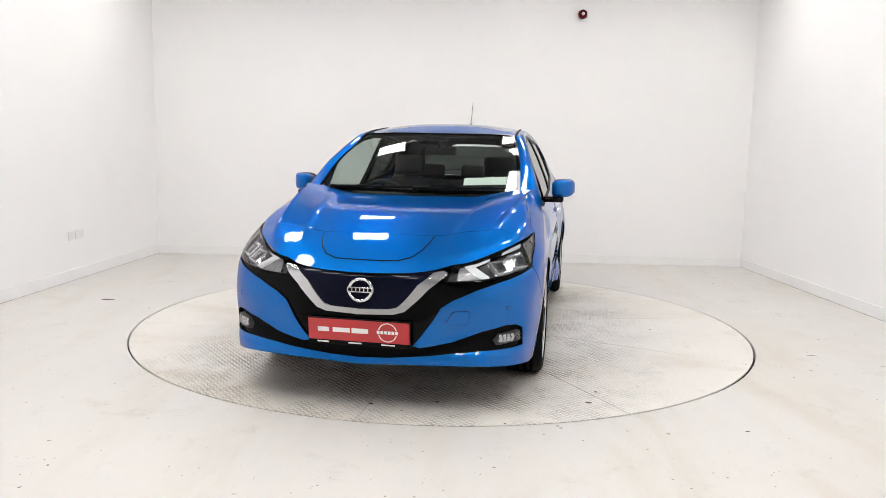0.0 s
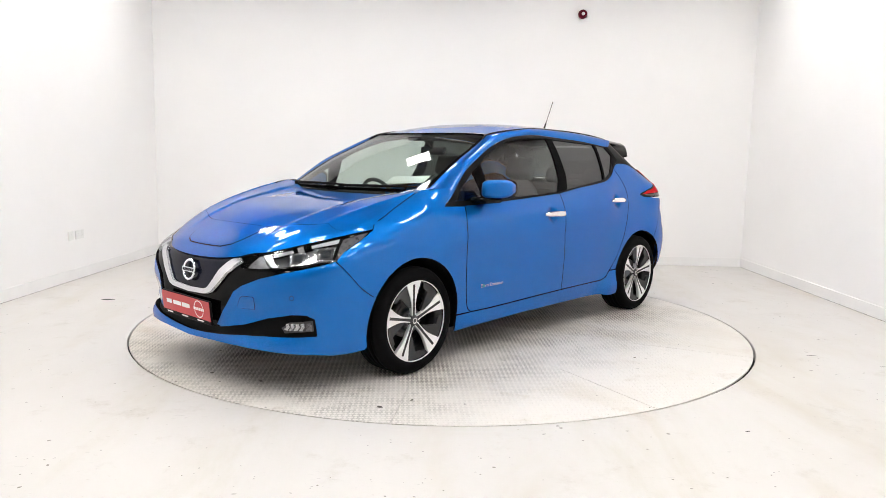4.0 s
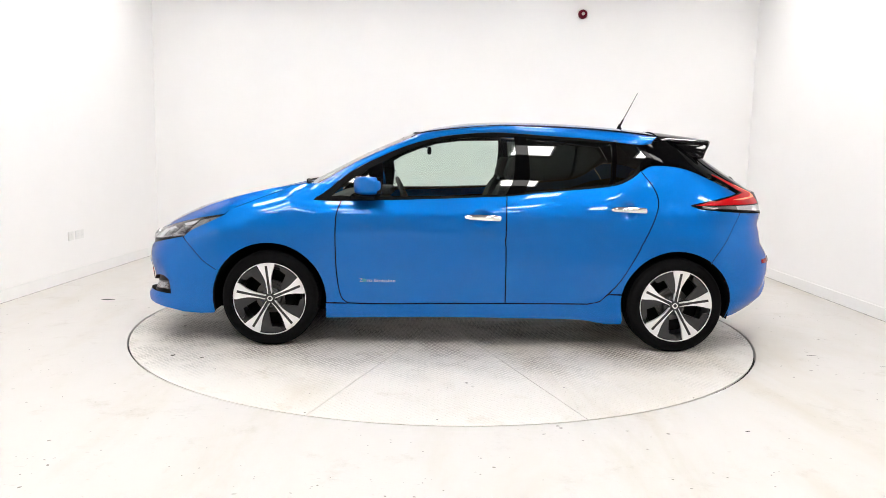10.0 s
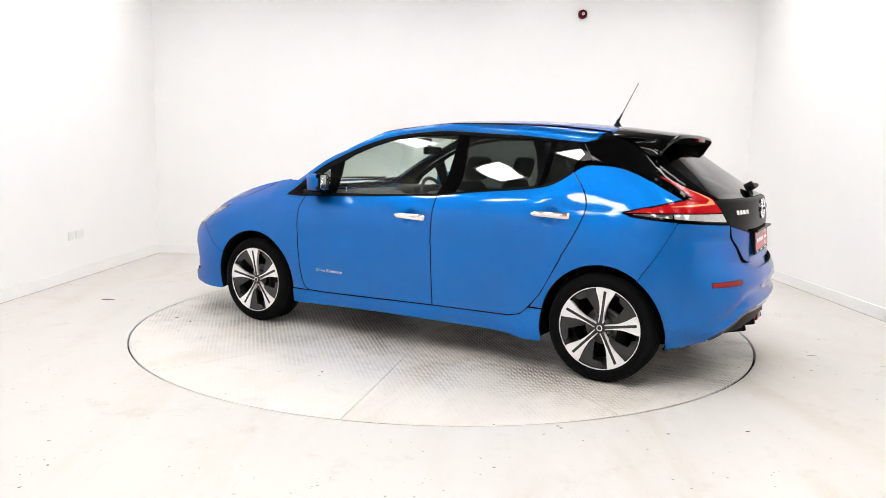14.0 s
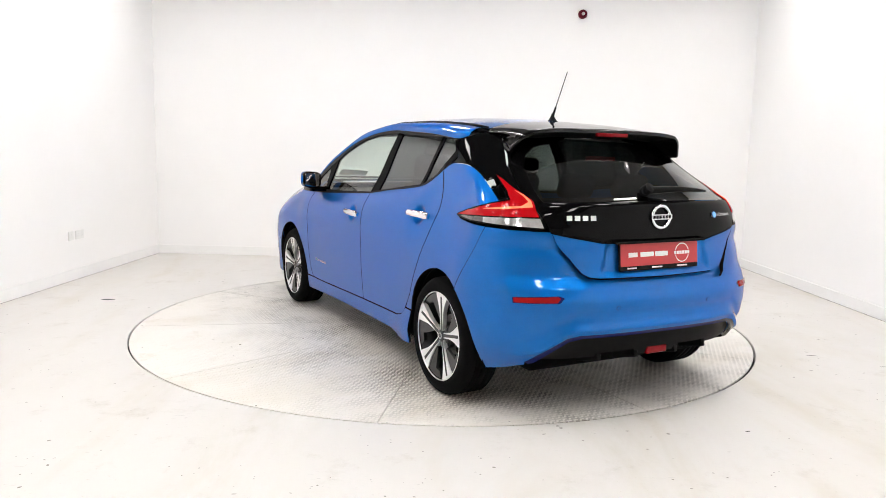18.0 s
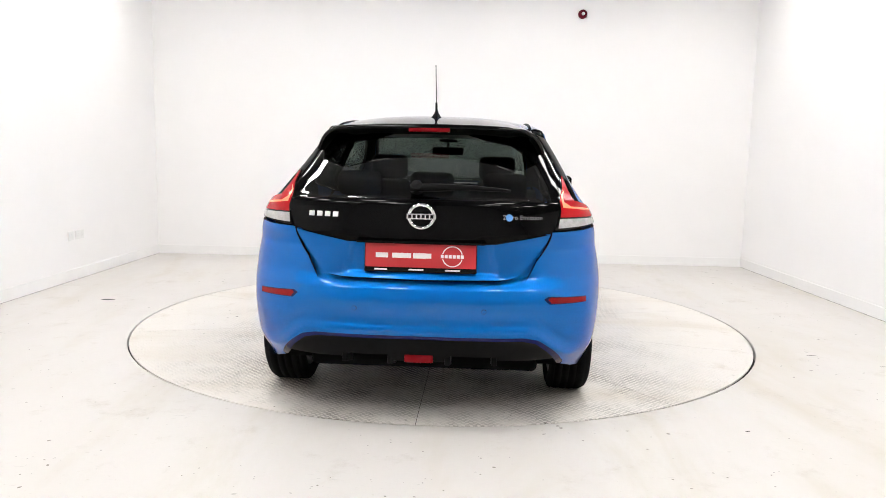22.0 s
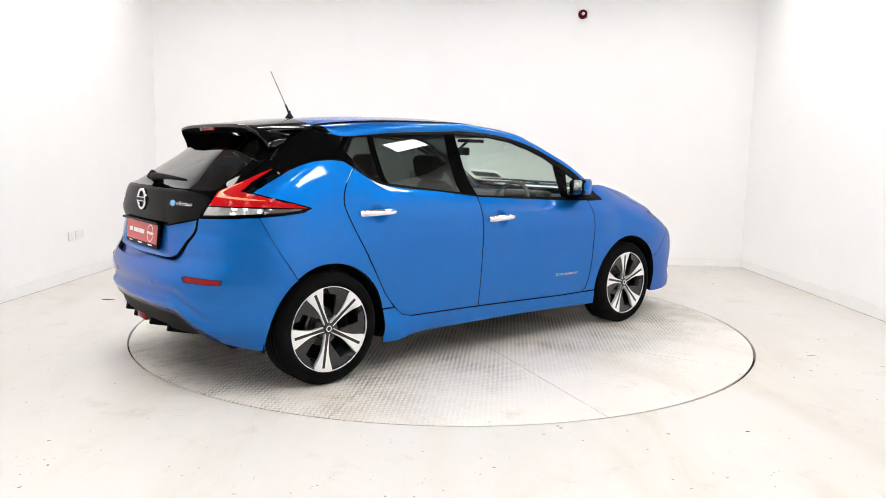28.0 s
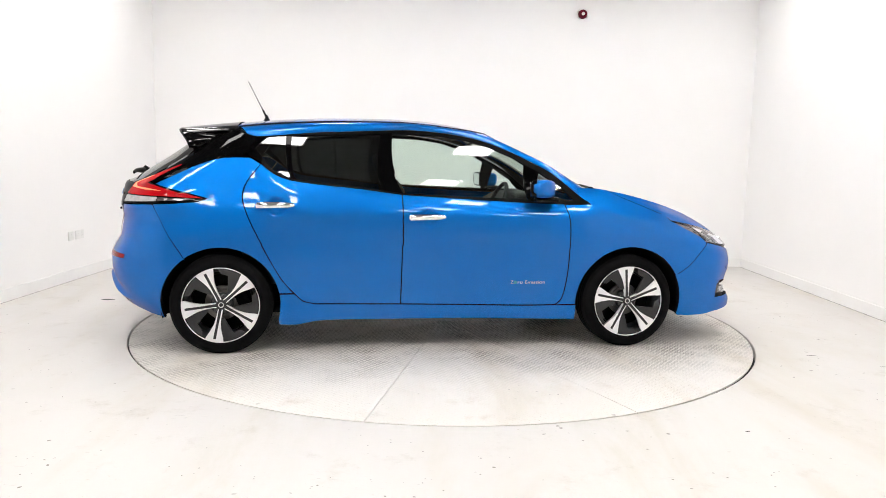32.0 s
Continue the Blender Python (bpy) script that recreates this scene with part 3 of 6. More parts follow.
def arch(cx, cz, r, a0, a1, n=24):
    return [S(cx + r * math.cos(radians(a0 + (a1 - a0) * i / n)), cz + r * math.sin(radians(a0 + (a1 - a0) * i / n))) for i in range(n + 1)]


def side_points(points, steps=4):
    return [S(x, z) for x, z in curve(points, steps)]


def panel(name, poly, mat, parent, label="", side="B", lift=0.0, gap=0.0038, rim=0.014, cell=CELL):
    cut = shrink(poly, gap, body_scale) if gap else poly
    # the middle stays on the middle
    cut = [(0.0 if p[0] < 1e-3 else 3.0, q[1]) if p[0] < 1e-3 or p[0] > 3 - 1e-3 else q for p, q in zip(poly, cut)]
    return skin(name, body, [cut], cell, mat, parent, label, side, lift, rim)


ARCH_F, ARCH_R = (1.355, 0.315, 0.374), (-1.35, 0.315, 0.366)
DOOR_FRONT = [(0.886, 0.972), (0.910, 0.90), (0.918, 0.822), (0.917, 0.62), (0.905, 0.454), (0.879, 0.335), (0.835, 0.295)]
DOOR_BOTTOM = [(0.835, 0.295), (0.635, 0.293), (0.2, 0.302), (-0.212, 0.310), (-0.762, 0.316)]
DOOR_REAR = [(-0.762, 0.316), (-0.84, 0.335), (-0.895, 0.385), (-0.977, 0.482), (-1.07, 0.65), (-1.161, 0.834), (-1.207, 0.95), (-1.214, 1.02), (-1.185, 1.10), (-1.105, 1.206)]
SPLIT = [(-0.205, 1.025), (-0.202, 0.828), (-0.208, 0.55), (-0.212, 0.310)]
BELT_LINE = [(1.065, 0.974), (0.859, 0.977), (0.64, 0.983), (0.267, 1.0), (-0.193, 1.025), (-0.509, 1.062), (-0.709, 1.08), (-0.914, 1.106), (-1.018, 1.145), (-1.105, 1.206)]
HAUNCH = [(-1.105, 1.206), (-1.165, 1.240), (-1.25, 1.245), (-1.36, 1.236), (-1.47, 1.203), (-1.56, 1.163), (-1.66, 1.115), (-1.752, 1.068)]
WINDOW_TOP = [(1.065, 0.974), (1.004, 1.034), (0.82, 1.17), (0.633, 1.269), (0.441, 1.352), (0.245, 1.406), (0.047, 1.434), (-0.153, 1.445), (-0.352, 1.437), (-0.553, 1.426), (-0.756, 1.415), (-0.959, 1.395), (-1.125, 1.381)]
# door pillar: front and rear edge, each at the belt and at the top
B_F, B_R = (-0.198, -0.260), (-0.325, -0.338)
BELT_FRONT, BELT_BACK = BELT_LINE[:4] + [(-0.205, 1.025)], [(-0.205, 1.025)] + BELT_LINE[5:]
LAMP_TOP = [(2.175, 0.742), (2.125, 0.755), (2.0, 0.794), (1.845, 0.834), (1.65, 0.871)]
LAMP_BACK = [(1.65, 0.871), (1.755, 0.818), (1.87, 0.762), (1.925, 0.717)]


def lamp_low():
    return [S(1.925, 0.717), F(0.690, 0.686), F(0.55, 0.668), F(0.43, 0.664)]


BUMPER_CUT = [(1.925, 0.712), (1.867, 0.651), (1.783, 0.561), (1.69, 0.498)]
TAIL_CUT = [(-1.75, 0.945), (-1.70, 0.845), (-1.648, 0.747), (-1.59, 0.66), (-1.558, 0.606)]


# windscreen, pillars and roof
SCREEN_MID = [spline([(0, 1.19), (0.3, 0.995), (0.66, 0.743), (1, 0.44)]), spline([(0, 1.068), (0.3, 1.174), (0.66, 1.305), (1, 1.437)])]
SCREEN_EDGE = [spline([(0, 1.10), (0.45, 0.79), (0.75, 0.54), (1, 0.37)]), spline([(0, 0.668), (0.45, 0.635), (0.75, 0.592), (1, 0.56)]), spline([(0, 1.055), (0.45, 1.235), (0.75, 1.348), (1, 1.428)])]


def screen(s, t):
    k = abs(s) ** 2.2
    mx, mz = SCREEN_MID[0](t), SCREEN_MID[1](t)
    return mx + (SCREEN_EDGE[0](t) - mx) * k, SCREEN_EDGE[1](t) * s, mz + (SCREEN_EDGE[2](t) - mz) * k


ROOF_MID = spline([(-1.66, 1.425), (-1.45, 1.460), (-1.27, 1.485), (-0.96, 1.515), (-0.62, 1.531), (-0.3, 1.536), (0.0, 1.525), (0.2, 1.498), (0.44, 1.442)])
ROOF_EDGE = spline([(-1.66, 1.37), (-1.3, 1.432), (-1.0, 1.466), (-0.6, 1.486), (-0.2, 1.490), (0.0, 1.474), (0.2, 1.455), (0.37, 1.430)])
ROOF_HALF = spline([(-1.66, 0.53), (-1.3, 0.535), (-0.6, 0.54), (-0.2, 0.545), (0.0, 0.548), (0.2, 0.554), (0.37, 0.56)])
ROOF_END = -1.27


def roof(v, u):
    xf = 0.44 - 0.07 * abs(v) ** 2.2
    x = xf * (1 - u) + ROOF_END * u
    m, e = ROOF_MID(x), ROOF_EDGE(min(x, 0.37))
    e = min(e, m)
    return x, v * ROOF_HALF(min(x, 0.37)), m - (m - e) * abs(v) ** 2.6


def rail_lines():
    tuck = body(*S(1.12, 1.03))
    outer = [(tuck[0], tuck[1] - 0.03, tuck[2])] + [body(*S(x, z)) for x, z in [(1.045, 0.995)] + WINDOW_TOP[2:] + [(-1.20, 1.394), (-1.27, 1.416)]]
    inner = [(SCREEN_EDGE[0](t), SCREEN_EDGE[1](t), SCREEN_EDGE[2](t)) for t in (0.0, 0.43, 0.66, 0.88, 1.0)]
    inner = [(1.16, 0.66, 1.03)] + inner
    inner += [(x, ROOF_HALF(x), ROOF_EDGE(x)) for x in (0.04, -0.153, -0.352, -0.553, -0.756, -0.959, -1.125, -1.27)]
    return curve(outer, 6), curve(inner, 6)


RAIL_OUT, RAIL_IN = rail_lines()
RAIL_N = min(len(RAIL_OUT), len(RAIL_IN)) - 1


def rail(q, w):
    f = max(0, min(RAIL_N - 1e-6, q * RAIL_N))
    i, r = int(f), f - int(f)
    o = Vector(RAIL_OUT[i]).lerp(Vector(RAIL_OUT[i + 1]), r)
    n = Vector(RAIL_IN[i]).lerp(Vector(RAIL_IN[i + 1]), r)
    p = o.lerp(n, w)
    b = 0.026 * 4 * w * (1 - w)
    return p.x, p.y + b * 0.7, p.z + b * 0.7


# bonnet: a loft from the leading edge to the scuttle and wing edge
def bonnet_ends():
    lead = [(2.288, 0, 0.700), (2.282, 0.12, 0.702), (2.262, 0.25, 0.708), (2.222, 0.36, 0.722)] + [body(*S(x, z)) for x, z in LAMP_TOP]
    back = curve([(1.225, 0, 1.072), (1.22, 0.17, 1.073), (1.205, 0.34, 1.074), (1.175, 0.50, 1.074), (1.130, 0.62, 1.074), body(*S(1.09, HOOD_Z(1.09)))], 6)
    back += [body(*S(1.09 + 0.53 * k / 18, HOOD_Z(1.09 + 0.53 * k / 18))) for k in range(1, 19)]
    return curve(lead, 6), back


LEAD, BACK = bonnet_ends()
BONNET_N = len(LEAD) - 1


def bonnet(v, u):
    f = max(0, min(BONNET_N - 1e-6, v * BONNET_N))
    i, r = int(f), f - int(f)
    a, b = Vector(LEAD[i]).lerp(Vector(LEAD[i + 1]), r), Vector(BACK[i]).lerp(Vector(BACK[i + 1]), r)
    p = a.lerp(b, u)
    xc = 2.288 + (1.185 - 2.288) * u
    s = (HOOD_C(xc) - 0.690) / (1.078 - 0.690)
    full = a.z + (b.z - a.z) * s
    w = smooth(0.0, 0.35, (a - b).length)
    p.z = p.z + (full - p.z) * w
    # raised ribs from the lamps to the scuttle
    rib = 1 / (1 + math.exp(-(abs(p.y) - (0.36 + 0.16 * u)) / 0.009))
    p.z += 0.008 * rib * (1 - smooth(0.03, 0.26, abs(p.y) - (0.36 + 0.16 * u))) * smooth(0.05, 0.3, u) * (1 - smooth(0.8, 1.0, u))
    # the rear middle lies lower than the shoulders
    p.z -= 0.045 * smooth(0.45, 1.0, u) * (1 - smooth(0.36, 0.66, abs(p.y)))
    return p.x, p.y, p.z


def bonnet_at(x, y):
    """(v, u) on the bonnet above (x, y), by search."""
    v, u = min(0.99, y / 0.8), 0.3
    for _ in range(60):
        p = bonnet(v, u)
        e = (x - p[0], y - p[1])
        pv, pu = bonnet(v + 1e-3, u), bonnet(v, u + 1e-3)
        a, b, c, d = (pv[0] - p[0]) * 1e3, (pu[0] - p[0]) * 1e3, (pv[1] - p[1]) * 1e3, (pu[1] - p[1]) * 1e3
        det = a * d - b * c
        if abs(det) < 1e-9:
            break
        v = max(0, min(1, v + 0.7 * (e[0] * d - b * e[1]) / det))
        u = max(0, min(1, u + 0.7 * (a * e[1] - c * e[0]) / det))
    return v, u


def ring_badge(name, m, parent):
    """A round chrome emblem crossed by a bar."""
    bm = bmesh.new()
    n, rs = 36, []
    for i in range(n):
        a = 2 * math.pi * i / n
        rs.append([bm.verts.new(m @ Vector((r * math.cos(a), r * 0.94 * math.sin(a), h))) for r, h in ((0.066, 0.0), (0.066, 0.006), (0.060, 0.010), (0.050, 0.008), (0.050, 0.0))])
    for i in range(n):
        for k in range(4):
            bm.faces.new((rs[i][k], rs[(i + 1) % n][k], rs[(i + 1) % n][k + 1], rs[i][k + 1]))
    ring = part(name, bm, CHROME, parent, "round chrome emblem with a cross bar", True)
    bm = box(bmesh.new(), -0.068, 0.068, -0.0135, 0.0135, 0.0, 0.0105, 0.002, m)
    part("emblem_bar", bm, SATIN_CHROME, ring)
    bm = bmesh.new()
    for i in range(6):
        box(bm, -0.060 + i * 0.0205, -0.046 + i * 0.0205, -0.008, 0.008, 0.0100, 0.0114, 0, m)
    part("emblem_lettering", bm, SATIN_BLACK, ring)
    return ring


def number_plate(name, m, parent):
    """Dealer's show plate: red field, white bars and ring, black strip beneath."""
    p = part(name, box(bmesh.new(), -0.262, 0.262, -0.068, 0.068, 0, 0.014, 0.004, m), SATIN_BLACK, parent, "red show plate in a black holder")
    part("plate_field", box(bmesh.new(), -0.258, 0.258, -0.045, 0.064, 0.0142, 0.0165, 0.0008, m), PLATE_RED, p)
    bm = bmesh.new()
    for x, w, h in ((-0.180, 0.058, 0.0115), (-0.088, 0.088, 0.0115), (-0.004, 0.062, 0.0125), (0.036, 0.028, 0.0115)):
        box(bm, x - w / 2, x + w / 2, 0.010 - h, 0.010 + h, 0.0168, 0.0176, 0, m)
    part("plate_lettering", bm, WHITE_INK, p)
    bm = bmesh.new()
    for i in range(24):
        if i in (0, 11, 12, 23):
            continue
        a0, a1 = 2 * math.pi * i / 24, 2 * math.pi * (i + 1) / 24
        vs = [bm.verts.new(m @ Vector((0.148 + r * math.cos(a), 0.010 + r * math.sin(a), 0.0174))) for r, a in ((0.049, a0), (0.049, a1), (0.044, a1), (0.044, a0))]
        bm.faces.new(vs)
    for i in range(6):
        box(bm, 0.094 + i * 0.0185, 0.108 + i * 0.0185, 0.002, 0.018, 0.0168, 0.0176, 0, m)
    part("plate_emblem", bm, WHITE_INK, p)
    for x, w in ((-0.185, 0.06), (-0.02, 0.07), (0.15, 0.07)):
        part("plate_footer", box(bmesh.new(), x - w / 2, x + w / 2, -0.059, -0.052, 0.0142, 0.0150, 0, m), WHITE_INK, p)
    return p


def facing(p, n, up=(0, 0, 1)):
    """A pose whose z looks along n and whose y is as upright as can be."""
    n = Vector(n).normalized()
    x = Vector(up).cross(n).normalized()
    y = n.cross(x)
    return Matrix(((x.x, y.x, n.x, p[0]), (x.y, y.y, n.y, p[1]), (x.z, y.z, n.z, p[2]), (0, 0, 0, 1)))


def skin_pose(az, side="L", lift=0.0):
    """A pose on the body's skin, facing out."""
    a, z = az
    p, e = Vector(body(a, z)), 1e-3
    n = (Vector(body(a + e, z)) - Vector(body(a - e, z))).cross(Vector(body(a, z + e)) - Vector(body(a, z - e)))
    if n.dot(p - Vector((max(-1.0, min(1.0, p.x)), 0, 0.55))) < 0:
        n = -n
    n.normalize()
    p = p + n * lift
    if side == "R":
        p.y, n.y = -p.y, -n.y
    return facing(p, n)


def build_wheel(car):
    """A five-spoke two-tone alloy wheel, axis along y, outer face towards +y."""
    barrel = lathe([(0.238, -0.006), (0.237, -0.004), (0.231, -0.012), (0.222, -0.02), (0.205, -0.06), (0.205, -0.17), (0.236, -0.18), (0.238, -0.19), (0.20, -0.19), (0.19, -0.06)], 64)
    wheel = part("wheel", barrel, ALLOY_DARK, car, "two-tone five-spoke alloy wheel", True)
    part("rim_lip", lathe([(0.236, -0.006), (0.2415, -0.001), (0.241, 0.004), (0.2365, 0.005), (0.2355, -0.001), (0.236, -0.006)], 72), ALLOY, wheel, "bright machined rim edge", True)
    tread = [(0.232, -0.005), (0.243, 0.006), (0.262, 0.012), (0.283, 0.010), (0.300, 0.001), (0.310, -0.012), (0.316, -0.026)]
    for k in range(4):
        y = -0.028 - k * 0.038
        tread += [(0.3185, y), (0.3185, y - 0.028), (0.311, y - 0.030), (0.311, y - 0.036)]
    tread += [(0.3185, -0.184), (0.310, -0.195), (0.283, -0.207), (0.25, -0.203), (0.236, -0.19)]
    part("tyre", lathe(tread, 72), RUBBER, wheel, "black rubber tyre", True)
    part("brake_disc", lathe([(0.0, -0.075), (0.09, -0.075), (0.09, -0.085), (0.110, -0.085), (0.110, -0.108), (0.0, -0.108)], 40), BRAKE, wheel)
    part("caliper", box(bmesh.new(), -0.155, -0.085, -0.12, -0.065, -0.07, 0.07, 0.012), DARK_VOID, wheel)
    part("wheel_backing", lathe([(0.0, -0.125), (0.204, -0.125), (0.204, -0.13), (0.0, -0.13)], 40), DARK_VOID, wheel)
    # one spoke and one blade, shared by all five
    def prism(outline, y0, y1, dish):
        bm = bmesh.new()
        n = len(outline)
        top = [bm.verts.new((x, y1 - dish * (1 - math.hypot(x, z) / 0.23), z)) for x, z in outline]
        low = [bm.verts.new((x, y0 - dish * (1 - math.hypot(x, z) / 0.23), z)) for x, z in outline]
        bm.faces.new(top)
        bm.faces.new(low)
        for i in range(n):
            bm.faces.new((low[i], low[(i + 1) % n], top[(i + 1) % n], top[i]))
        return bm

    flare = curve([(0.0150, 0.030), (0.0145, 0.060), (0.0160, 0.090), (0.0195, 0.120), (0.0260, 0.147), (0.0380, 0.180), (0.0510, 0.210), (0.0570, 0.2295)], 3)
    outline = flare + [(0.028, 0.2345), (0.0, 0.236), (-0.028, 0.2345)] + [(-x, z) for x, z in flare[::-1]]
    spoke_me = part("spoke", prism(outline, -0.022, 0.001, 0.022), ALLOY, wheel, "machined bright spoke")
    groove_me = part("groove", prism([(0.0095, 0.026), (0.0085, 0.06), (0.0075, 0.12), (0.0085, 0.221), (-0.0085, 0.221), (-0.0075, 0.12), (-0.0085, 0.06), (-0.0095, 0.026)], -0.01, 0.0022, 0.022), ALLOY_DARK, wheel)
    polar = lambda r, a: (r * math.sin(radians(a)), r * math.cos(radians(a)))
    blade = [polar(r, a) for r, a in ((0.085, 8), (0.085, 20), (0.115, 26), (0.150, 30), (0.192, 33), (0.198, 46), (0.228, 50))]
    blade += [polar(0.2325, a) for a in (46, 40, 34, 28, 22, 15, 11)]
    blade_me = part("blade", prism(blade, -0.024, -0.006, 0.022), ALLOY_DARK, wheel, "dark grey infill blade")
    lug_me = part("wheel_nut", lathe([(0.0, 0.0), (0.006, 0.0), (0.0105, -0.005), (0.0105, -0.03), (0.0, -0.03)], 8), LAMP_GREY, wheel, "dark steel wheel nut")
    part("hub", lathe([(0.0, -0.026), (0.036, -0.026), (0.040, -0.036), (0.066, -0.036), (0.072, -0.046), (0.072, -0.09), (0.0, -0.09)], 30), ALLOY_DARK, wheel, "", True)
    lug_me.location = (0.053 * math.sin(radians(36)), -0.022, 0.053 * math.cos(radians(36)))
    for i in range(1, 5):
        for o in (spoke_me, groove_me, blade_me, lug_me):
            c = new(o.name.split(".")[0], o.data)
            c.parent = wheel
            c.matrix_basis = pose(0, 0, 0, 0, 72 * i, 0) @ o.matrix_basis
            if "label" in o:
                c["label"] = o["label"]
    bm = lathe([(0.0, -0.013), (0.024, -0.013), (0.031, -0.017), (0.034, -0.023), (0.034, -0.06), (0.0, -0.06)], 28)
    cap = part("hub_cap", bm, ALLOY_DARK, wheel, "dark hub cap with a small ring", True)
    part("cap_ring", lathe([(0.012, -0.013), (0.012, -0.0105), (0.018, -0.0105), (0.018, -0.013)], 24), CHROME, cap)
    return wheel


def build_car():
    car = tagged(new("hatchback_car"), "metallic blue five-door electric hatchback with black rear pillars on the turntable", "car")
    # panels of both flanks
    for sd in "LR":
        wing = side_points(DOOR_FRONT[::-1]) + [S(1.065, 0.976), S(1.045, 0.995), S(1.01, 1.030), S(0.975, 1.060), S(0.985, 1.084), S(1.02, HOOD_Z(1.02))]
        wing += [S(1.02 + 0.6 * k / 20, HOOD_Z(1.02 + 0.6 * k / 20)) for k in range(1, 21)] + side_points(LAMP_BACK) + side_points(BUMPER_CUT)[1:]
        wing += arch(*ARCH_F, 30, 182) + [S(0.987, 0.296), S(0.90, 0.2945)]
        panel("front_wing", wing, BLUE, car, "blue front wing", sd)
        door = [S(0.886, 0.9765)] + side_points(BELT_FRONT[1:])
        door = panel("front_door", door + side_points(SPLIT)[1:] + side_points(DOOR_BOTTOM[:4][::-1])[1:] + side_points(DOOR_FRONT[::-1])[1:-1], BLUE, car, "blue front door", sd, cell=FINE)
        back = panel("rear_door", side_points(BELT_BACK) + side_points(DOOR_REAR[::-1])[1:] + side_points(DOOR_BOTTOM[3:][::-1])[1:] + side_points(SPLIT[::-1])[1:-1], BLUE, car, "blue rear door", sd, cell=FINE)
        quarter = side_points(HAUNCH) + side_points([(-1.752, 1.068), (-1.663, 1.043), (-1.54, 1.013), (-1.43, 0.986)])[1:] + side_points([(-1.484, 0.966), (-1.60, 0.957), (-1.75, 0.950)])
        quarter += side_points(TAIL_CUT)[1:] + arch(*ARCH_R, 125, 11) + [S(-0.90, 0.385)] + side_points(DOOR_REAR[3:])[:-1]
        panel("rear_quarter_panel", quarter, BLUE, car, "blue rear quarter panel", sd)
        sill = [S(0.985, 0.294), S(0.87, 0.2935)] + side_points([(0.835, 0.2950), (0.635, 0.2930), (0.2, 0.3020), (-0.212, 0.3100), (-0.762, 0.3160)], 2) + [S(-0.84, 0.3345), S(-0.895, 0.384)]
        sill += arch(*ARCH_R, 10.8, -15, 4) + [S(-0.99, 0.186)] + side_points([(-0.885, 0.182), (-0.80, 0.195), (-0.7, 0.205), (-0.2, 0.206), (0.253, 0.205), (0.70, 0.195), (0.985, 0.188)], 2)
        panel("side_sill", sill, BLUE, car, "blue side sill", sd, 0.003)
        # dark trim round the side windows
        lower_in = [(-1.102, 1.250), (-1.03, 1.168), (-0.918, 1.120), (-0.885, 1.114), (B_R[0], 1.050), (B_F[0], 1.034), (0.25, 1.014), (0.638, 1.006), (0.69, 1.002), (0.955, 1.004)]
        upper_in = [(0.955, 1.004), (0.870, 1.090), (0.722, 1.182), (0.622, 1.232), (0.539, 1.282), (0.404, 1.338), (0.248, 1.386), (0.051, 1.415), (B_F[1], 1.424), (B_R[1], 1.418), (-0.916, 1.392), (-0.95, 1.390), (-1.088, 1.377)]
        panel("lower_window_trim", side_points(BELT_LINE) + [S(*p) for p in lower_in], TRIM_BLACK, car, "satin black window trim", sd, -0.001, 0.001, 0.02)
        panel("upper_window_trim", side_points(WINDOW_TOP[::-1]) + [S(*p) for p in upper_in], TRIM_BLACK, car, "satin black window trim", sd, -0.001, 0.001, 0.02)
        for nm, pts in (("mirror_pillar", [(0.69, 1.002), (0.722, 1.182), (0.622, 1.232), (0.638, 1.006)]),
                        ("door_pillar", [(B_F[0], 1.034), (B_F[1], 1.424), (B_R[1], 1.418), (B_R[0], 1.050)]),
                        ("quarter_bar", [(-0.885, 1.114), (-0.916, 1.392), (-0.95, 1.390), (-0.918, 1.120)]),
                        ("rear_window_bar", [(-1.088, 1.377), (-1.125, 1.381), (-1.125, 1.225), (-1.105, 1.206), (-1.102, 1.250)])):
            panel(nm, [S(*p) for p in pts], PILLAR, car, "", sd, -0.002, 0, 0.02)
        for nm, pts, mat, lb in (("quarter_light", [(0.955, 1.004), (0.870, 1.090), (0.722, 1.182), (0.69, 1.002)], CLEAR_GLASS, "small clear corner window"),
                                 ("front_window", [(0.638, 1.006), (0.622, 1.232), (0.539, 1.282), (0.404, 1.338), (0.248, 1.386), (0.051, 1.415), (B_F[1], 1.424), (B_F[0], 1.034), (0.25, 1.014)], CLEAR_GLASS, "clear side window glass"),
                                 ("rear_window", [(B_R[0], 1.050), (B_R[1], 1.418), (-0.916, 1.392), (-0.885, 1.114)], TINT_GLASS, "dark privacy glass"),
                                 ("rear_quarter_light", [(-0.95, 1.390), (-1.088, 1.377), (-1.102, 1.250), (-1.03, 1.168), (-0.918, 1.120)], TINT_GLASS, "dark privacy glass")):
            panel(nm, [S(*p) for p in pts], mat, car, lb, sd, -0.008, -0.006, 0)
        # black rear pillar up to the hatch
        pillar = side_points(HAUNCH[:-2]) + [S(-1.585, 1.176), S(-1.643, 1.169), S(-1.70, 1.140), S(-1.76, 1.105), R(0.660, 1.085), R(0.640, 1.17), R(0.605, 1.25), R(0.565, 1.32), R(0.52, 1.40)]
        pillar += [S(-1.27, 1.420), S(-1.20, 1.396), S(-1.127, 1.385), S(-1.127, 1.225)]
        panel("rear_pillar", pillar, REAR_BLACK, car, "gloss black rear pillar", sd, -0.001)
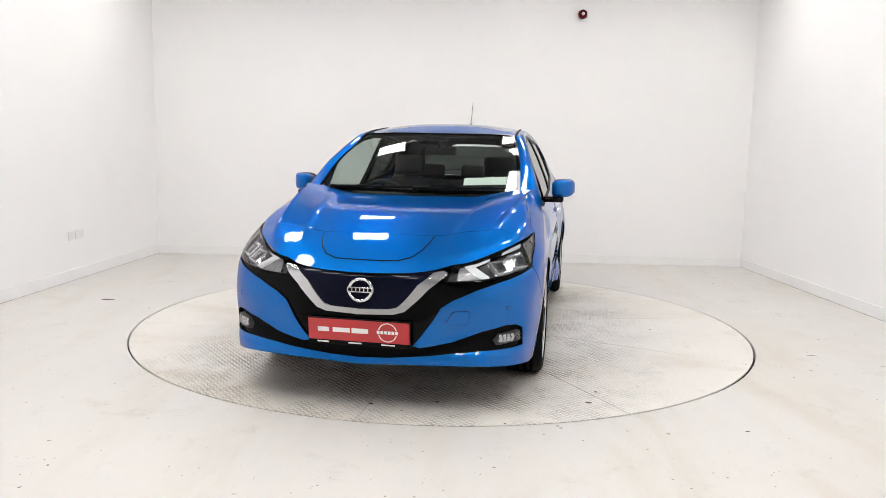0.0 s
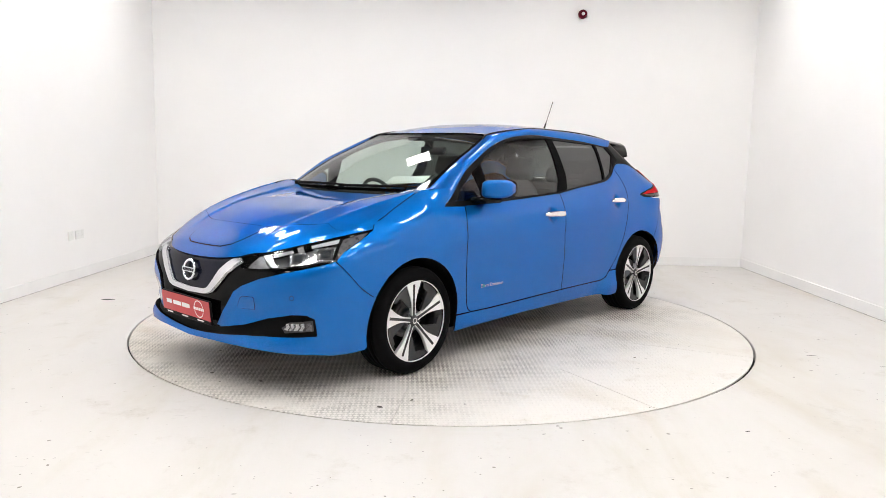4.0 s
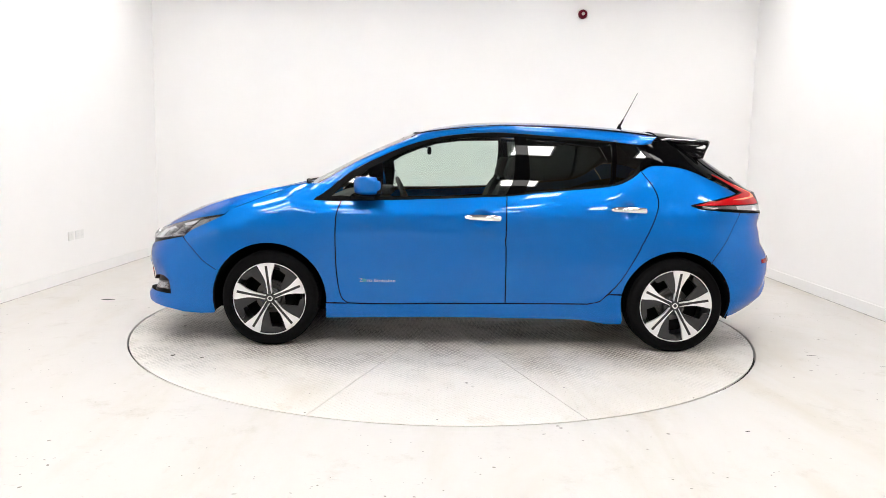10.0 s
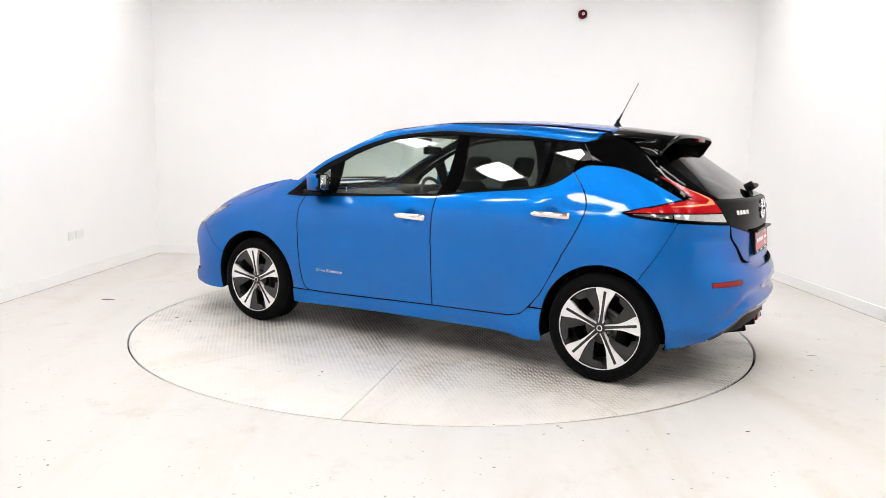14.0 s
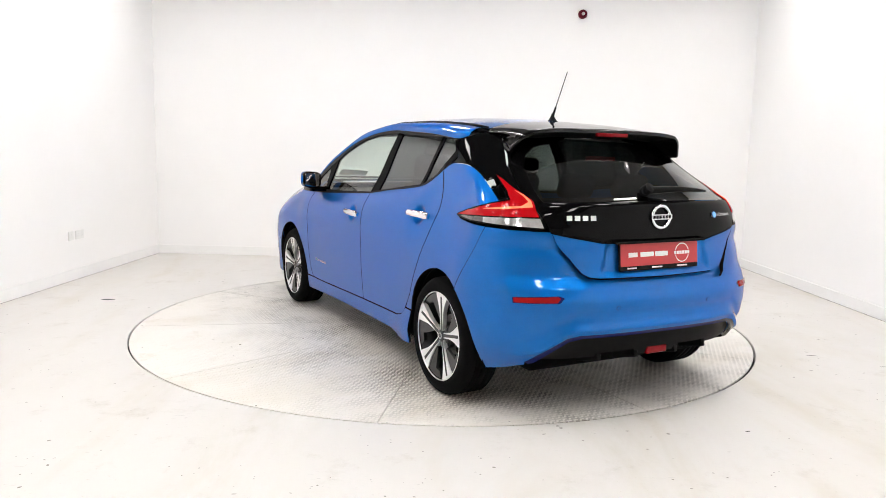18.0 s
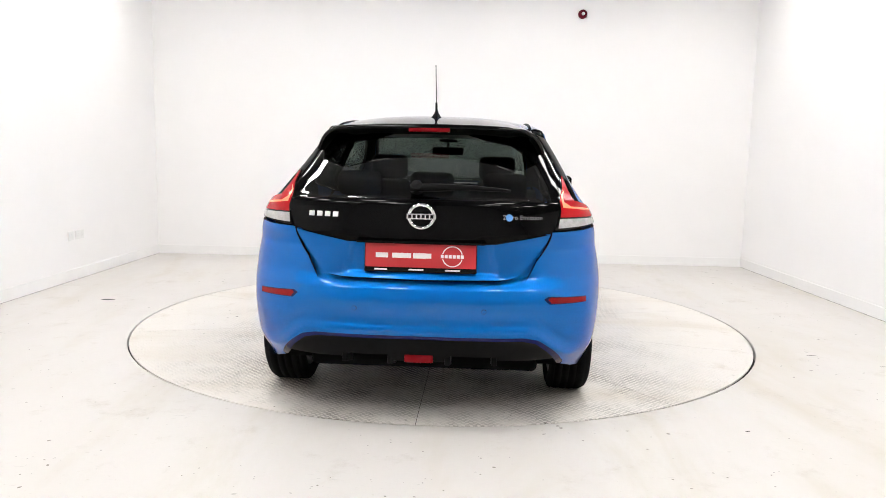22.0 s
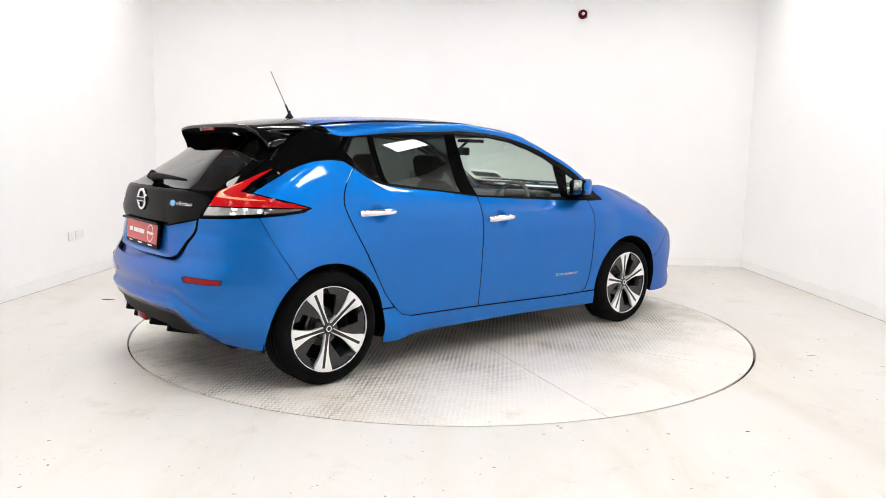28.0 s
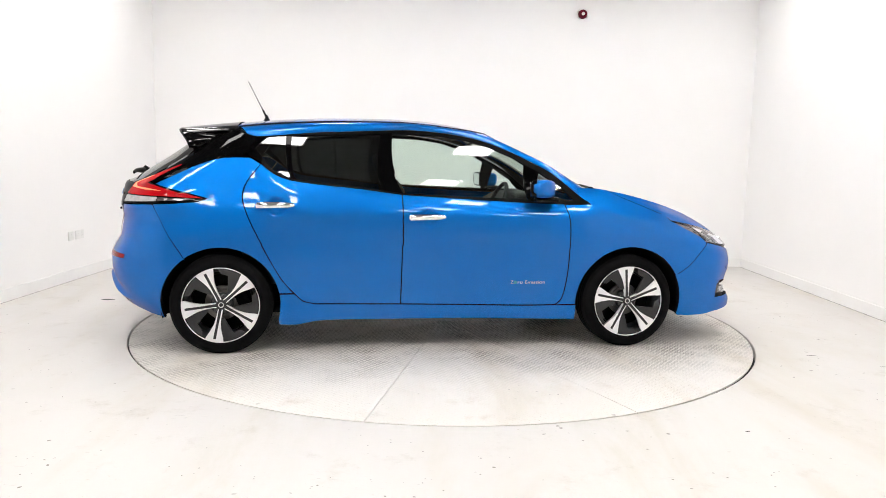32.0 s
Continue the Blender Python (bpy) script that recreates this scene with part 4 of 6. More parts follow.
        # pillar and roof rail
        skin("roof_rail", rail, [[(0, 0.0), (1, 0.0), (1, 1.0), (0, 1.0)]], (1 / 72, 0.2), BLUE, car, "blue screen pillar and roof rail", sd, 0, 0.012)
        skin("pillar_lining", rail, [[(0, 0.02), (1, 0.02), (1, 0.98), (0, 0.98)]], (1 / 36, 0.2), DASH, car, "dark inner pillar lining", sd, -0.018, 0)
        # roof moulding
        edge_line = [(SCREEN_EDGE[0](t), SCREEN_EDGE[1](t), SCREEN_EDGE[2](t) + 0.004) for t in (0.90, 1.0)] + [(x, ROOF_HALF(x), ROOF_EDGE(x) + 0.005) for x in (0.30, 0.2, 0.1, 0.0, -0.1, -0.2, -0.4, -0.6, -0.8, -1.0, -1.15, -1.265)]
        part("roof_moulding", tube([(x, y if sd == "L" else -y, z) for x, y, z in edge_line], 0.0062, 6), SATIN_BLACK, car, "thin black roof moulding", True)
        # head lamp
        glass = side_points(LAMP_TOP) + side_points(LAMP_BACK)[1:] + lamp_low()[1:]
        lamp = panel("headlamp", glass, LAMP_GREY, car, "clear headlamp with white light strip", sd, -0.045, 0.0, 0.0)
        panel("lamp_cover", glass, LAMP_GLASS, lamp, "clear cover", sd, 0.001, 0.003, 0.0)
        panel("lamp_rim", side_points(LAMP_TOP) + [S(x, z - 0.005) for x, z in curve(LAMP_TOP, 4)[::-1]], GLOSS_BLACK, lamp, "", sd, 0.0, 0, 0.045)
        low = lamp_low()
        panel("lamp_sill", low + [(a, z + 0.008) for a, z in low[::-1]], GLOSS_BLACK, lamp, "", sd, 0.0, 0, 0.045)
        panel("lamp_tail", [S(1.672, 0.866), S(1.75, 0.828), S(1.835, 0.787), S(1.905, 0.738), S(1.870, 0.790), S(1.825, 0.828), S(1.75, 0.850)], LAMP_SIDE, lamp, "grey side reflector", sd, -0.010, 0, 0.01)
        panel("lamp_divider", [S(1.818, 0.838), S(1.830, 0.836), S(1.930, 0.737), S(1.918, 0.735)], SATIN_BLACK, lamp, "", sd, -0.006, 0, 0.02)
        strip = [S(x, z) for x, z in curve([(2.120, 0.760), (1.977, 0.805), (1.832, 0.837)], 5)]
        panel("light_strip", strip + [S(x, z) for x, z in curve([(1.842, 0.824), (1.988, 0.793), (2.126, 0.748)], 5)], DRL, lamp, "white light strip", sd, -0.010, 0, 0.02)
        panel("light_hook", [S(2.140, 0.757), S(2.122, 0.757), S(2.156, 0.694), S(2.173, 0.689)], DRL, lamp, "white light strip", sd, -0.008, 0, 0.02)
        panel("lamp_bridge", [S(2.078, 0.718), S(2.030, 0.722), S(1.960, 0.772), S(1.972, 0.788), S(2.010, 0.772)], LAMP_FRAME, lamp, "bright stepped reflector", sd, -0.026, 0, 0.02)
        for quad in (((2.065, 0.767), (2.013, 0.771), (2.060, 0.717), (2.113, 0.709)), ((1.968, 0.790), (1.872, 0.802), (1.925, 0.728), (2.020, 0.730))):
            cx, cz = sum(p[0] for p in quad) / 4, sum(p[1] for p in quad) / 4
            inset = lambda k: [S(cx + (x - cx) * k, cz + (z - cz) * k) for x, z in quad]
            ring_ = panel("lamp_module", inset(1.0), LAMP_FRAME, lamp, "bright framed lamp module", sd, -0.020, 0, 0.025)
            panel("lamp_well", inset(0.74), LAMP_GREY, ring_, "", sd, -0.0185, 0, 0.003)
            panel("lamp_lens", inset(0.50), LAMP_DARK, ring_, "dark lamp lens", sd, -0.014, 0, 0.006)
        panel("indicator", [S(2.236, 0.677), S(2.160, 0.743), S(2.150, 0.746), S(2.185, 0.686)], LAMP_PALE, lamp, "faceted inner reflector", sd, -0.014, 0, 0.02)
        # fog lamp and sensors
        fog = panel("fog_lamp", [F(0.658, 0.372), F(0.684, 0.398), F(0.774, 0.404), F(0.776, 0.354), F(0.676, 0.348)], LAMP_GREY, car, "small clear fog lamp", sd, -0.006, 0, 0.03)
        for k in range(4):
            u = 0.671 + k * 0.0185
            panel("fog_lens", [F(u, 0.358 if k else 0.366), F(u + 0.0145, 0.359), F(u + 0.0145 + 0.006, 0.378), F(u + 0.0145, 0.396), F(u + 0.004, 0.394), F(u + 0.007, 0.377)], LAMP_FRAME, fog, "bright fog lamp facet", sd, 0.000, 0, 0.006)
        panel("fog_side", [F(0.752, 0.360), F(0.771, 0.360), F(0.770, 0.398), F(0.752, 0.396)], LAMP_SIDE, fog, "", sd, 0.000, 0, 0.006)
        panel("fog_cover", [F(0.662, 0.373), F(0.686, 0.396), F(0.772, 0.402), F(0.774, 0.356), F(0.678, 0.350)], LAMP_GLASS, fog, "clear cover", sd, 0.005, 0, 0)
        sensor = skin_pose(F(0.715, 0.535), sd)
        part("sensor_ring", slab([(0.0135 * math.cos(k * 0.3927), 0.0135 * math.sin(k * 0.3927)) for k in range(16)], 0.0012, sensor), SATIN_BLACK, car)
        part("parking_sensor", slab([(0.011 * math.cos(k * 0.5236), 0.011 * math.sin(k * 0.5236)) for k in range(12)], 0.0022, sensor), BLUE, car)
        sensor = skin_pose(R(0.30, 0.575), sd)
        part("sensor_ring", slab([(0.0120 * math.cos(k * 0.3927), 0.0120 * math.sin(k * 0.3927)) for k in range(16)], 0.0012, sensor), SATIN_BLACK, car)
        part("parking_sensor", slab([(0.010 * math.cos(k * 0.5236), 0.010 * math.sin(k * 0.5236)) for k in range(12)], 0.0022, sensor), BLUE, car)
        # tail lamp
        tail = side_points([(-1.425, 0.982), (-1.55, 1.022), (-1.70, 1.055), (-1.780, 1.079)]) + [S(-1.72, 1.116), S(-1.63, 1.164), S(-1.565, 1.199), S(-1.64, 1.178), S(-1.72, 1.144), S(-1.80, 1.111)]
        tail += [R(0.640, 1.085), R(0.650, 1.04), R(0.642, 0.985), R(0.628, 0.942)] + side_points([(-1.88, 0.950), (-1.80, 0.957), (-1.57, 0.962), (-1.46, 0.970)])
        tl = panel("tail_lamp", tail, GLOSS_BLACK, car, "red and clear boomerang tail lamp", sd, 0.003, 0.002, 0.02)
        red = [S(-1.455, 0.984), S(-1.56, 1.014), S(-1.70, 1.045), S(-1.800, 1.072), S(-1.73, 1.116), S(-1.64, 1.165), S(-1.598, 1.187), S(-1.645, 1.170), S(-1.725, 1.135), S(-1.805, 1.101), R(0.650, 1.074), R(0.655, 1.03), R(0.650, 1.002), S(-1.75, 0.998), S(-1.60, 0.991)]
        panel("red_lens", red, RED_LENS, tl, "red lens", sd, 0.008, 0, 0.008)
        panel("light_bar", [S(-1.70, 1.026), S(-1.80, 1.040), S(-1.86, 1.046), R(0.669, 1.066), S(-1.81, 1.0945), S(-1.76, 1.116), S(-1.81, 1.098), R(0.658, 1.074), R(0.662, 1.044), S(-1.86, 1.038), S(-1.80, 1.030)], RED_GLOW, tl, "lit pale orange bar", sd, 0.0095, 0, 0.002)
        panel("clear_lens", [R(0.648, 0.995), R(0.640, 0.952), S(-1.85, 0.959), S(-1.73, 0.966), S(-1.72, 0.990)], CLEAR_LENS, tl, "clear reversing lens", sd, 0.007, 0, 0.006)
        panel("smoked_lens", [S(-1.715, 0.990), S(-1.722, 0.967), S(-1.60, 0.969), S(-1.50, 0.976), S(-1.50, 0.982)], GREY_LENS, tl, "smoked lens", sd, 0.007, 0, 0.006)
        # rear reflector
        rf = panel("rear_reflector", [R(0.788, 0.632), R(0.788, 0.604), R(0.605, 0.606), R(0.578, 0.630), R(0.60, 0.641)], DARK_BLUE, car, "red bumper reflector", sd, 0.001, 0, 0.01)
        panel("reflector_lens", [R(0.784, 0.629), R(0.784, 0.607), R(0.615, 0.610), R(0.598, 0.628), R(0.608, 0.637)], RED_REFLECTOR, rf, "red lens", sd, 0.004, 0, 0.006)
        # door handles
        for (dx, dz), owner in zip(HANDLES, (door, back)):
            DISH[0] = 0.0
            m = skin_pose(S(dx, dz), sd) @ Matrix.Diagonal((1.28, 1.32, 1.1, 1))
            DISH[0] = 0.024
            t = Matrix.Rotation(radians(-1.5 if sd == "L" else 1.5), 4, "Z")
            f = -1 if sd == "L" else 1
            bar = bmesh.new()
            rings = []
            for hx, hw, out in ((0.096, 0.002, 0.020), (0.088, 0.009, 0.026), (0.066, 0.0135, 0.032), (0.02, 0.015, 0.036), (-0.04, 0.016, 0.036), (-0.086, 0.016, 0.032), (-0.094, 0.013, 0.028), (-0.096, 0.009, 0.024)):
                rings.append([bar.verts.new(m @ t @ Vector((f * hx, -0.002 + hw * a_, out - 0.020 + 0.020 * b_))) for a_, b_ in ((-1, 0.25), (-0.8, 0.85), (0.0, 1.0), (0.8, 0.9), (1, 0.45), (0.9, 0.0), (-0.9, 0.0))])
            for q, w in zip(rings, rings[1:]):
                for i in range(7):
                    bar.faces.new((q[i], q[(i + 1) % 7], w[(i + 1) % 7], w[i]))
            bar.faces.new(rings[0])
            bar.faces.new(rings[-1])
            for e in (-0.072, 0.060):
                box(bar, f * e - 0.012, f * e + 0.012, -0.010, 0.008, -0.006, 0.018, 0.003, m @ t)
            part("door_handle", bar, CHROME, owner, "chrome door handle", True)
        # mirror: arm, shell, glass
        sg = 1 if sd == "L" else -1
        arm = part("door_mirror", box(bmesh.new(), 0.655, 0.815, min(sg * 0.79, sg * 0.93), max(sg * 0.79, sg * 0.93), 0.988, 1.024, 0.014), GLOSS_BLACK, car, "blue door mirror on a black foot", True)
        def mirror_ring(u, x, grow):
            yy = 0.850 + u * 0.150
            w = (1 - (2 * abs(u - 0.48)) ** 4.5 * 0.42) * grow
            return sg * yy, 1.076 + 0.008 * u - 0.060 * w, 1.076 + 0.008 * u + 0.058 * w

        bm = bmesh.new()
        rings = []
        for i in range(11):
            u = i / 10
            yy, z0, z1 = mirror_ring(u, 0, 1.0)
            w = 1 - (2 * abs(u - 0.46)) ** 4.0 * 0.4
            x0 = 0.645 - 0.03 * u * u
            x1 = x0 + 0.172 * w * (1 - 0.38 * u)
            ring = []
            for k in range(16):
                a = 2 * math.pi * k / 16
                cc, ss = math.cos(a), math.sin(a)
                ring.append(bm.verts.new(((x0 + x1) / 2 + (x1 - x0) / 2 * abs(cc) ** 0.5 * (1 if cc > 0 else -1), yy, (z0 + z1) / 2 + (z1 - z0) / 2 * abs(ss) ** 0.5 * (1 if ss > 0 else -1))))
            rings.append(ring)
        for i in range(10):
            for k in range(16):
                bm.faces.new((rings[i][k], rings[i][(k + 1) % 16], rings[i + 1][(k + 1) % 16], rings[i + 1][k]))
        bm.faces.new(rings[0])
        bm.faces.new(rings[-1])
        part("mirror_shell", bm, BLUE, arm, "blue mirror shell", True)
        for nm, grow, dx, mat in (("mirror_rim", 1.02, 0.010, GLOSS_BLACK), ("mirror_glass", 0.86, 0.014, CHROME)):
            up, lo = [], []
            for i in range(11):
                u = 0.005 + 0.99 * i / 10 if nm == "mirror_rim" else 0.10 + 0.80 * i / 10
                yy, z0, z1 = mirror_ring(u, 0, grow)
                up.append((0.645 - 0.03 * u * u - dx, yy, z1))
                lo.append((0.645 - 0.03 * u * u - dx, yy, z0))
            edge = up + lo[::-1]
            bm = bmesh.new()
            fr = [bm.verts.new(p) for p in edge]
            bk = [bm.verts.new((p[0] + 0.03, p[1], p[2])) for p in edge]
            bm.faces.new(fr)
            for k in range(len(edge)):
                bm.faces.new((fr[k], fr[(k + 1) % len(edge)], bk[(k + 1) % len(edge)], bk[k]))
            part(nm, bm, mat, arm)
        # badge on the door's foot
        m = skin_pose(S(0.64, 0.452), sd, 0.001)
        lettering("door_letter", "Z", 0.031, m @ Matrix.Translation((-0.108, 0, 0)), SATIN_CHROME, door, "silver letter", 0.001, 0.020)
        lettering("door_lettering", "ro Emission", 0.031, m @ Matrix.Translation((0.024, 0, 0)), SATIN_CHROME, door, "small silver wording", 0.001, 0.187)
        disc = m @ Matrix.Translation((-0.087, 0, 0))
        part("door_badge", slab([(0.012 * math.cos(k * 0.5236), 0.012 * math.sin(k * 0.5236)) for k in range(12)], 0.002, disc), GREEN_INK, door)
        # wheel housing
        for cx, cz, r in (ARCH_F, ARCH_R):
            vs, fs = [], []
            for i in range(25):
                a = radians(-14 + 208 * i / 24)
                vs += [(cx + (r + 0.01) * math.cos(a), sg * 0.815, cz + (r + 0.01) * math.sin(a)), (cx + (r + 0.01) * math.cos(a), sg * 0.50, cz + (r + 0.01) * math.sin(a)), (cx, sg * 0.50, cz)]
            for i in range(24):
                k = 3 * i
                fs += [(k, k + 3, k + 4, k + 1), (k + 1, k + 4, k + 5)]
            put("wheel_housing", vs, fs, DARK_VOID, car)

    # nose
    bumper = [F(0, 0.244), F(0.25, 0.256), F(0.45, 0.260), F(0.60, 0.252), S(2.03, 0.226), S(1.93, 0.210), S(1.82, 0.206), S(1.728, 0.21)]
    bumper += arch(*ARCH_F, -14, 30, 8) + side_points(BUMPER_CUT[::-1])[1:] + lamp_low()[:1] + [F(0.77, 0.695), F(0.66, 0.66), F(0.56, 0.628), F(0.455, 0.582), F(0.40, 0.545)]
    bumper += [F(0.355, 0.47), F(0.305, 0.40), F(0.262, 0.348), F(0.30, 0.340), F(0.458, 0.371), F(0.591, 0.418), F(0.70, 0.442), F(0.752, 0.44), F(0.780, 0.42), F(0.784, 0.327), F(0.60, 0.327), F(0.458, 0.319), F(0.25, 0.295), F(0.15, 0.285), F(0, 0.279)]
    fb = panel("front_bumper", bumper, BLUE, car, "blue front bumper", "B", 0, 0.001, 0.035)
    mask = [F(0, 0.33), F(0.27, 0.335), F(0.31, 0.40), F(0.36, 0.47), F(0.405, 0.545), F(0.46, 0.585), F(0.565, 0.632), F(0.665, 0.665), F(0.775, 0.700), S(1.93, 0.722), F(0.69, 0.692), F(0.55, 0.672), F(0.425, 0.664), F(0.405, 0.70), F(0.33, 0.708), F(0.2, 0.703), F(0, 0.70)]
    panel("bumper_mask", mask, GLOSS_BLACK, car, "gloss black bumper mask", "B", -0.010, 0, 0)
    # the mesh panel behind the V strip, in slats
    panel("grille", [F(0, 0.515), F(0.15, 0.525), F(0.20, 0.548), F(0.285, 0.648), F(0.355, 0.712), F(0, 0.702)], GRILLE, car, "dark navy closed grille", "B", -0.004, 0, 0)
    strip = [F(0, 0.497), F(0.172, 0.505), F(0.222, 0.52), F(0.25, 0.545), F(0.335, 0.632), F(0.420, 0.706), F(0.398, 0.714), F(0.352, 0.706), F(0.28, 0.648), F(0.205, 0.556), F(0.185, 0.539), F(0.15, 0.530), F(0, 0.523)]
    panel("v_strip", strip, SATIN_CHROME, car, "satin chrome V-shaped strip", "B", 0.010, 0, 0.02)
    intake = [F(0, 0.265), F(0.25, 0.280), F(0.46, 0.306), F(0.60, 0.314), F(0.79, 0.314), F(0.788, 0.430), F(0.76, 0.45), F(0.70, 0.452), F(0.59, 0.428), F(0.458, 0.381), F(0.30, 0.350), F(0, 0.345)]
    panel("lower_intake", intake, SATIN_BLACK, car, "black lower intake", "B", -0.030, 0, 0)
    cover = [(-0.062, -0.034), (0.040, -0.036), (0.046, -0.030), (0.050, 0.026), (0.044, 0.034), (-0.018, 0.034), (-0.036, 0.024), (-0.058, -0.018)]
    cover_pose = skin_pose(F(0.485, 0.495))
    part("tow_cover_gap", slab([(x * 1.05 - 0.0005, y * 1.07) for x, y in cover], 0.0022, cover_pose), DARK_BLUE, fb)
    part("tow_eye_cover", slab(cover, 0.0030, cover_pose), BLUE, fb)
    ring_badge("front_emblem", facing((2.306, 0, 0.618), (1, 0, 0.16)), car)
    number_plate("front_plate", facing((2.322, 0, 0.410), (1, 0, -0.10)), car)
    # bonnet and the panel with the charging lid before it
    cut = []
    for y, x in ((0, 1.992), (0.15, 1.990), (0.30, 1.980), (0.38, 1.955), (0.47, 1.912), (0.56, 1.872), (0.64, 1.825)):
        cut.append(bonnet_at(x, y))
    cut.append((1.0 - 1e-4, 0.0))
    front = [(0, 0), (0.1, 0), (0.3, 0), (0.5, 0), (0.7, 0), (0.85, 0), (1 - 1e-4, 0)] + cut[::-1][1:]
    bon = [(v, u) for v, u in cut] + [(1 - 1e-4, 1), (0.8, 1), (0.6, 1), (0.4, 1), (0.2, 1), (0, 1)]
    skin("bonnet", bonnet, [bon], (0.0125, 0.025), BLUE, car, "blue bonnet", "B", 0.0005, 0.012)
    np_ = skin("nose_panel", bonnet, [[(v, u - 0.0035 if (v, u) in cut[:-1] else u) for v, u in front]], (0.025, 0.0125), BLUE, car, "blue nose panel", "B", 0, 0.012)
    lid = [bonnet_at(x, y) for x, y in ((1.998, 0), (1.996, 0.15), (1.986, 0.300), (2.05, 0.288), (2.12, 0.262), (2.175, 0.222), (2.205, 0.16), (2.212, 0.08), (2.214, 0))]
    skin("charge_lid", bonnet, [lid], (0.025, 0.0125), BLUE, np_, "charging lid", "B", 0.0028, 0.005)
    seam = [bonnet_at(x, y) for x, y in ((1.986, 0.300), (2.05, 0.288), (2.12, 0.262), (2.175, 0.222), (2.205, 0.16), (2.212, 0.08), (2.214, 0))]
    seam2 = [bonnet_at(x, y) for x, y in ((2.220, 0), (2.218, 0.083), (2.211, 0.164), (2.180, 0.227), (2.123, 0.268), (2.051, 0.294), (1.986, 0.306))]
    skin("lid_gap", bonnet, [seam + seam2], (0.025, 0.0125), SATIN_BLACK, np_, "", "B", 0.0008, 0)
    # screen, scuttle, wipers
    skin("windscreen", screen, [[(0, -0.07), (0.5, -0.07), (1, -0.04), (1, 1), (0.5, 1), (0, 1)]], (0.05, 0.05), CLEAR_GLASS, car, "clear windscreen", "B", 0.0, 0)
    for sd in "LR":
        skin("screen_border", screen, [[(0.965, 0), (1, 0), (1, 1), (0.965, 1)]], (0.05, 0.05), GLOSS_BLACK, car, "", sd, 0.002, 0)
    for nm, q in (("screen_band", [(0, 0.988), (1, 0.988), (1, 1), (0, 1)]), ("screen_foot", [(0, -0.07), (1, -0.03), (1, 0.02), (0, -0.02)])):
        skin(nm, screen, [q], (0.05, 0.05), GLOSS_BLACK, car, "", "B", 0.002, 0)
    part("mirror_mount", box(bmesh.new(), 0.36, 0.52, -0.07, 0.07, 1.385, 1.41, 0.008), SATIN_BLACK, car)
    scuttle = [(0, -0.10), (0.5, -0.10), (0.93, -0.08), (0.95, 0.0), (0, -0.03)]
    skin("scuttle", screen, [scuttle], (0.05, 0.05), SATIN_BLACK, car, "black scuttle tray", "B", -0.028, 0)
    for y0, y1, t0, t1 in ((-0.55, 0.10, -0.01, -0.015), (0.02, 0.60, -0.03, 0.03)):
        pts = []
        for i in range(9):
            y = y0 + (y1 - y0) * i / 8
            t = t0 + (t1 - t0) * i / 8
            x, _, z = screen(abs(y) / 0.66, t)
            pts.append((x + 0.008, y, z + 0.016))
        w = part("wiper", tube(pts, [0.011, 0.010, 0.010, 0.009, 0.009, 0.008, 0.008, 0.007, 0.005], 6), SATIN_BLACK, car, "black windscreen wiper")
        part("wiper_spindle", lathe([(0, 0), (0.018, 0), (0.018, 0.03), (0, 0.034)], 12, "z"), SATIN_BLACK, w).location = (pts[0][0] + 0.01, pts[0][1], pts[0][2] - 0.02)

    # roof, spoiler, aerial
    skin("roof_panel", roof, [[(0, 0), (1, 0), (1, 1), (0, 1)]], (0.1, 0.04), BLUE, car, "blue roof", "B", 0.0, 0.012)
    skin("headlining", roof, [[(0, 0.02), (1, 0.02), (1, 1), (0, 1)]], (0.2, 0.08), LINER, car, "grey headlining", "B", -0.035, 0)
    # spoiler: an arch whose tips run down along the hatch
    root = [(ROOF_END - 0.003, 0, 1.486), (ROOF_END - 0.003, 0.30, 1.478), (ROOF_END - 0.003, 0.46, 1.452)] + [(x, y - 0.012, z) for x, y, z in (body(*S(-1.285, 1.418)), body(*R(0.535, 1.388)), body(*R(0.560, 1.350)), body(*R(0.578, 1.305)))]
    edge = [(-1.668, 0, 1.434), (-1.662, 0.30, 1.430), (-1.648, 0.46, 1.420), (-1.632, 0.515, 1.403), (-1.612, 0.550, 1.378), (-1.588, 0.576, 1.342), (-1.572, 0.592, 1.305)]
    root, edge = curve(root, 8), curve(edge, 8)
    pairs = [(p, q, -1) for p, q in list(zip(root, edge))[:0:-1]] + [(p, q, 1) for p, q in zip(root, edge)]
    top_rows, low_rows = [], []
    for p, q, sg in pairs:
        p, q = Vector(p), Vector(q)
        d = q - p
        out = Vector((-0.12, q.y * 0.5, 0.85 - 0.55 * smooth(0.35, 0.6, q.y))).normalized()
        inward = Vector((0.0, -0.8 * smooth(0.3, 0.6, q.y), -1.0 + 0.45 * smooth(0.45, 0.6, q.y))).normalized()
        thin = 1 - 0.7 * smooth(0.40, 0.57, q.y)
        upper = [p + d * (k / 8) + out * (0.003 + 0.010 * (k / 8) * (1 - k / 8)) for k in range(8)] + [q - d * 0.035 + out * 0.006, q + d * 0.002 + out * 0.003, q + d * 0.016 - out * 0.003, q + d * 0.018 - out * 0.010 + inward * 0.003]
        lower = [q + d * 0.018 - out * 0.010 + inward * 0.003, q + inward * 0.014 - d * 0.01, q - d * 0.22 + inward * 0.040 * thin, q - d * 0.42 + inward * 0.062 * thin, p.lerp(q, 0.3) + inward * 0.045 * thin, p - out * 0.012]
        top_rows.append([(v.x, sg * v.y, v.z) for v in upper])
        low_rows.append([(v.x, sg * v.y, v.z) for v in lower])

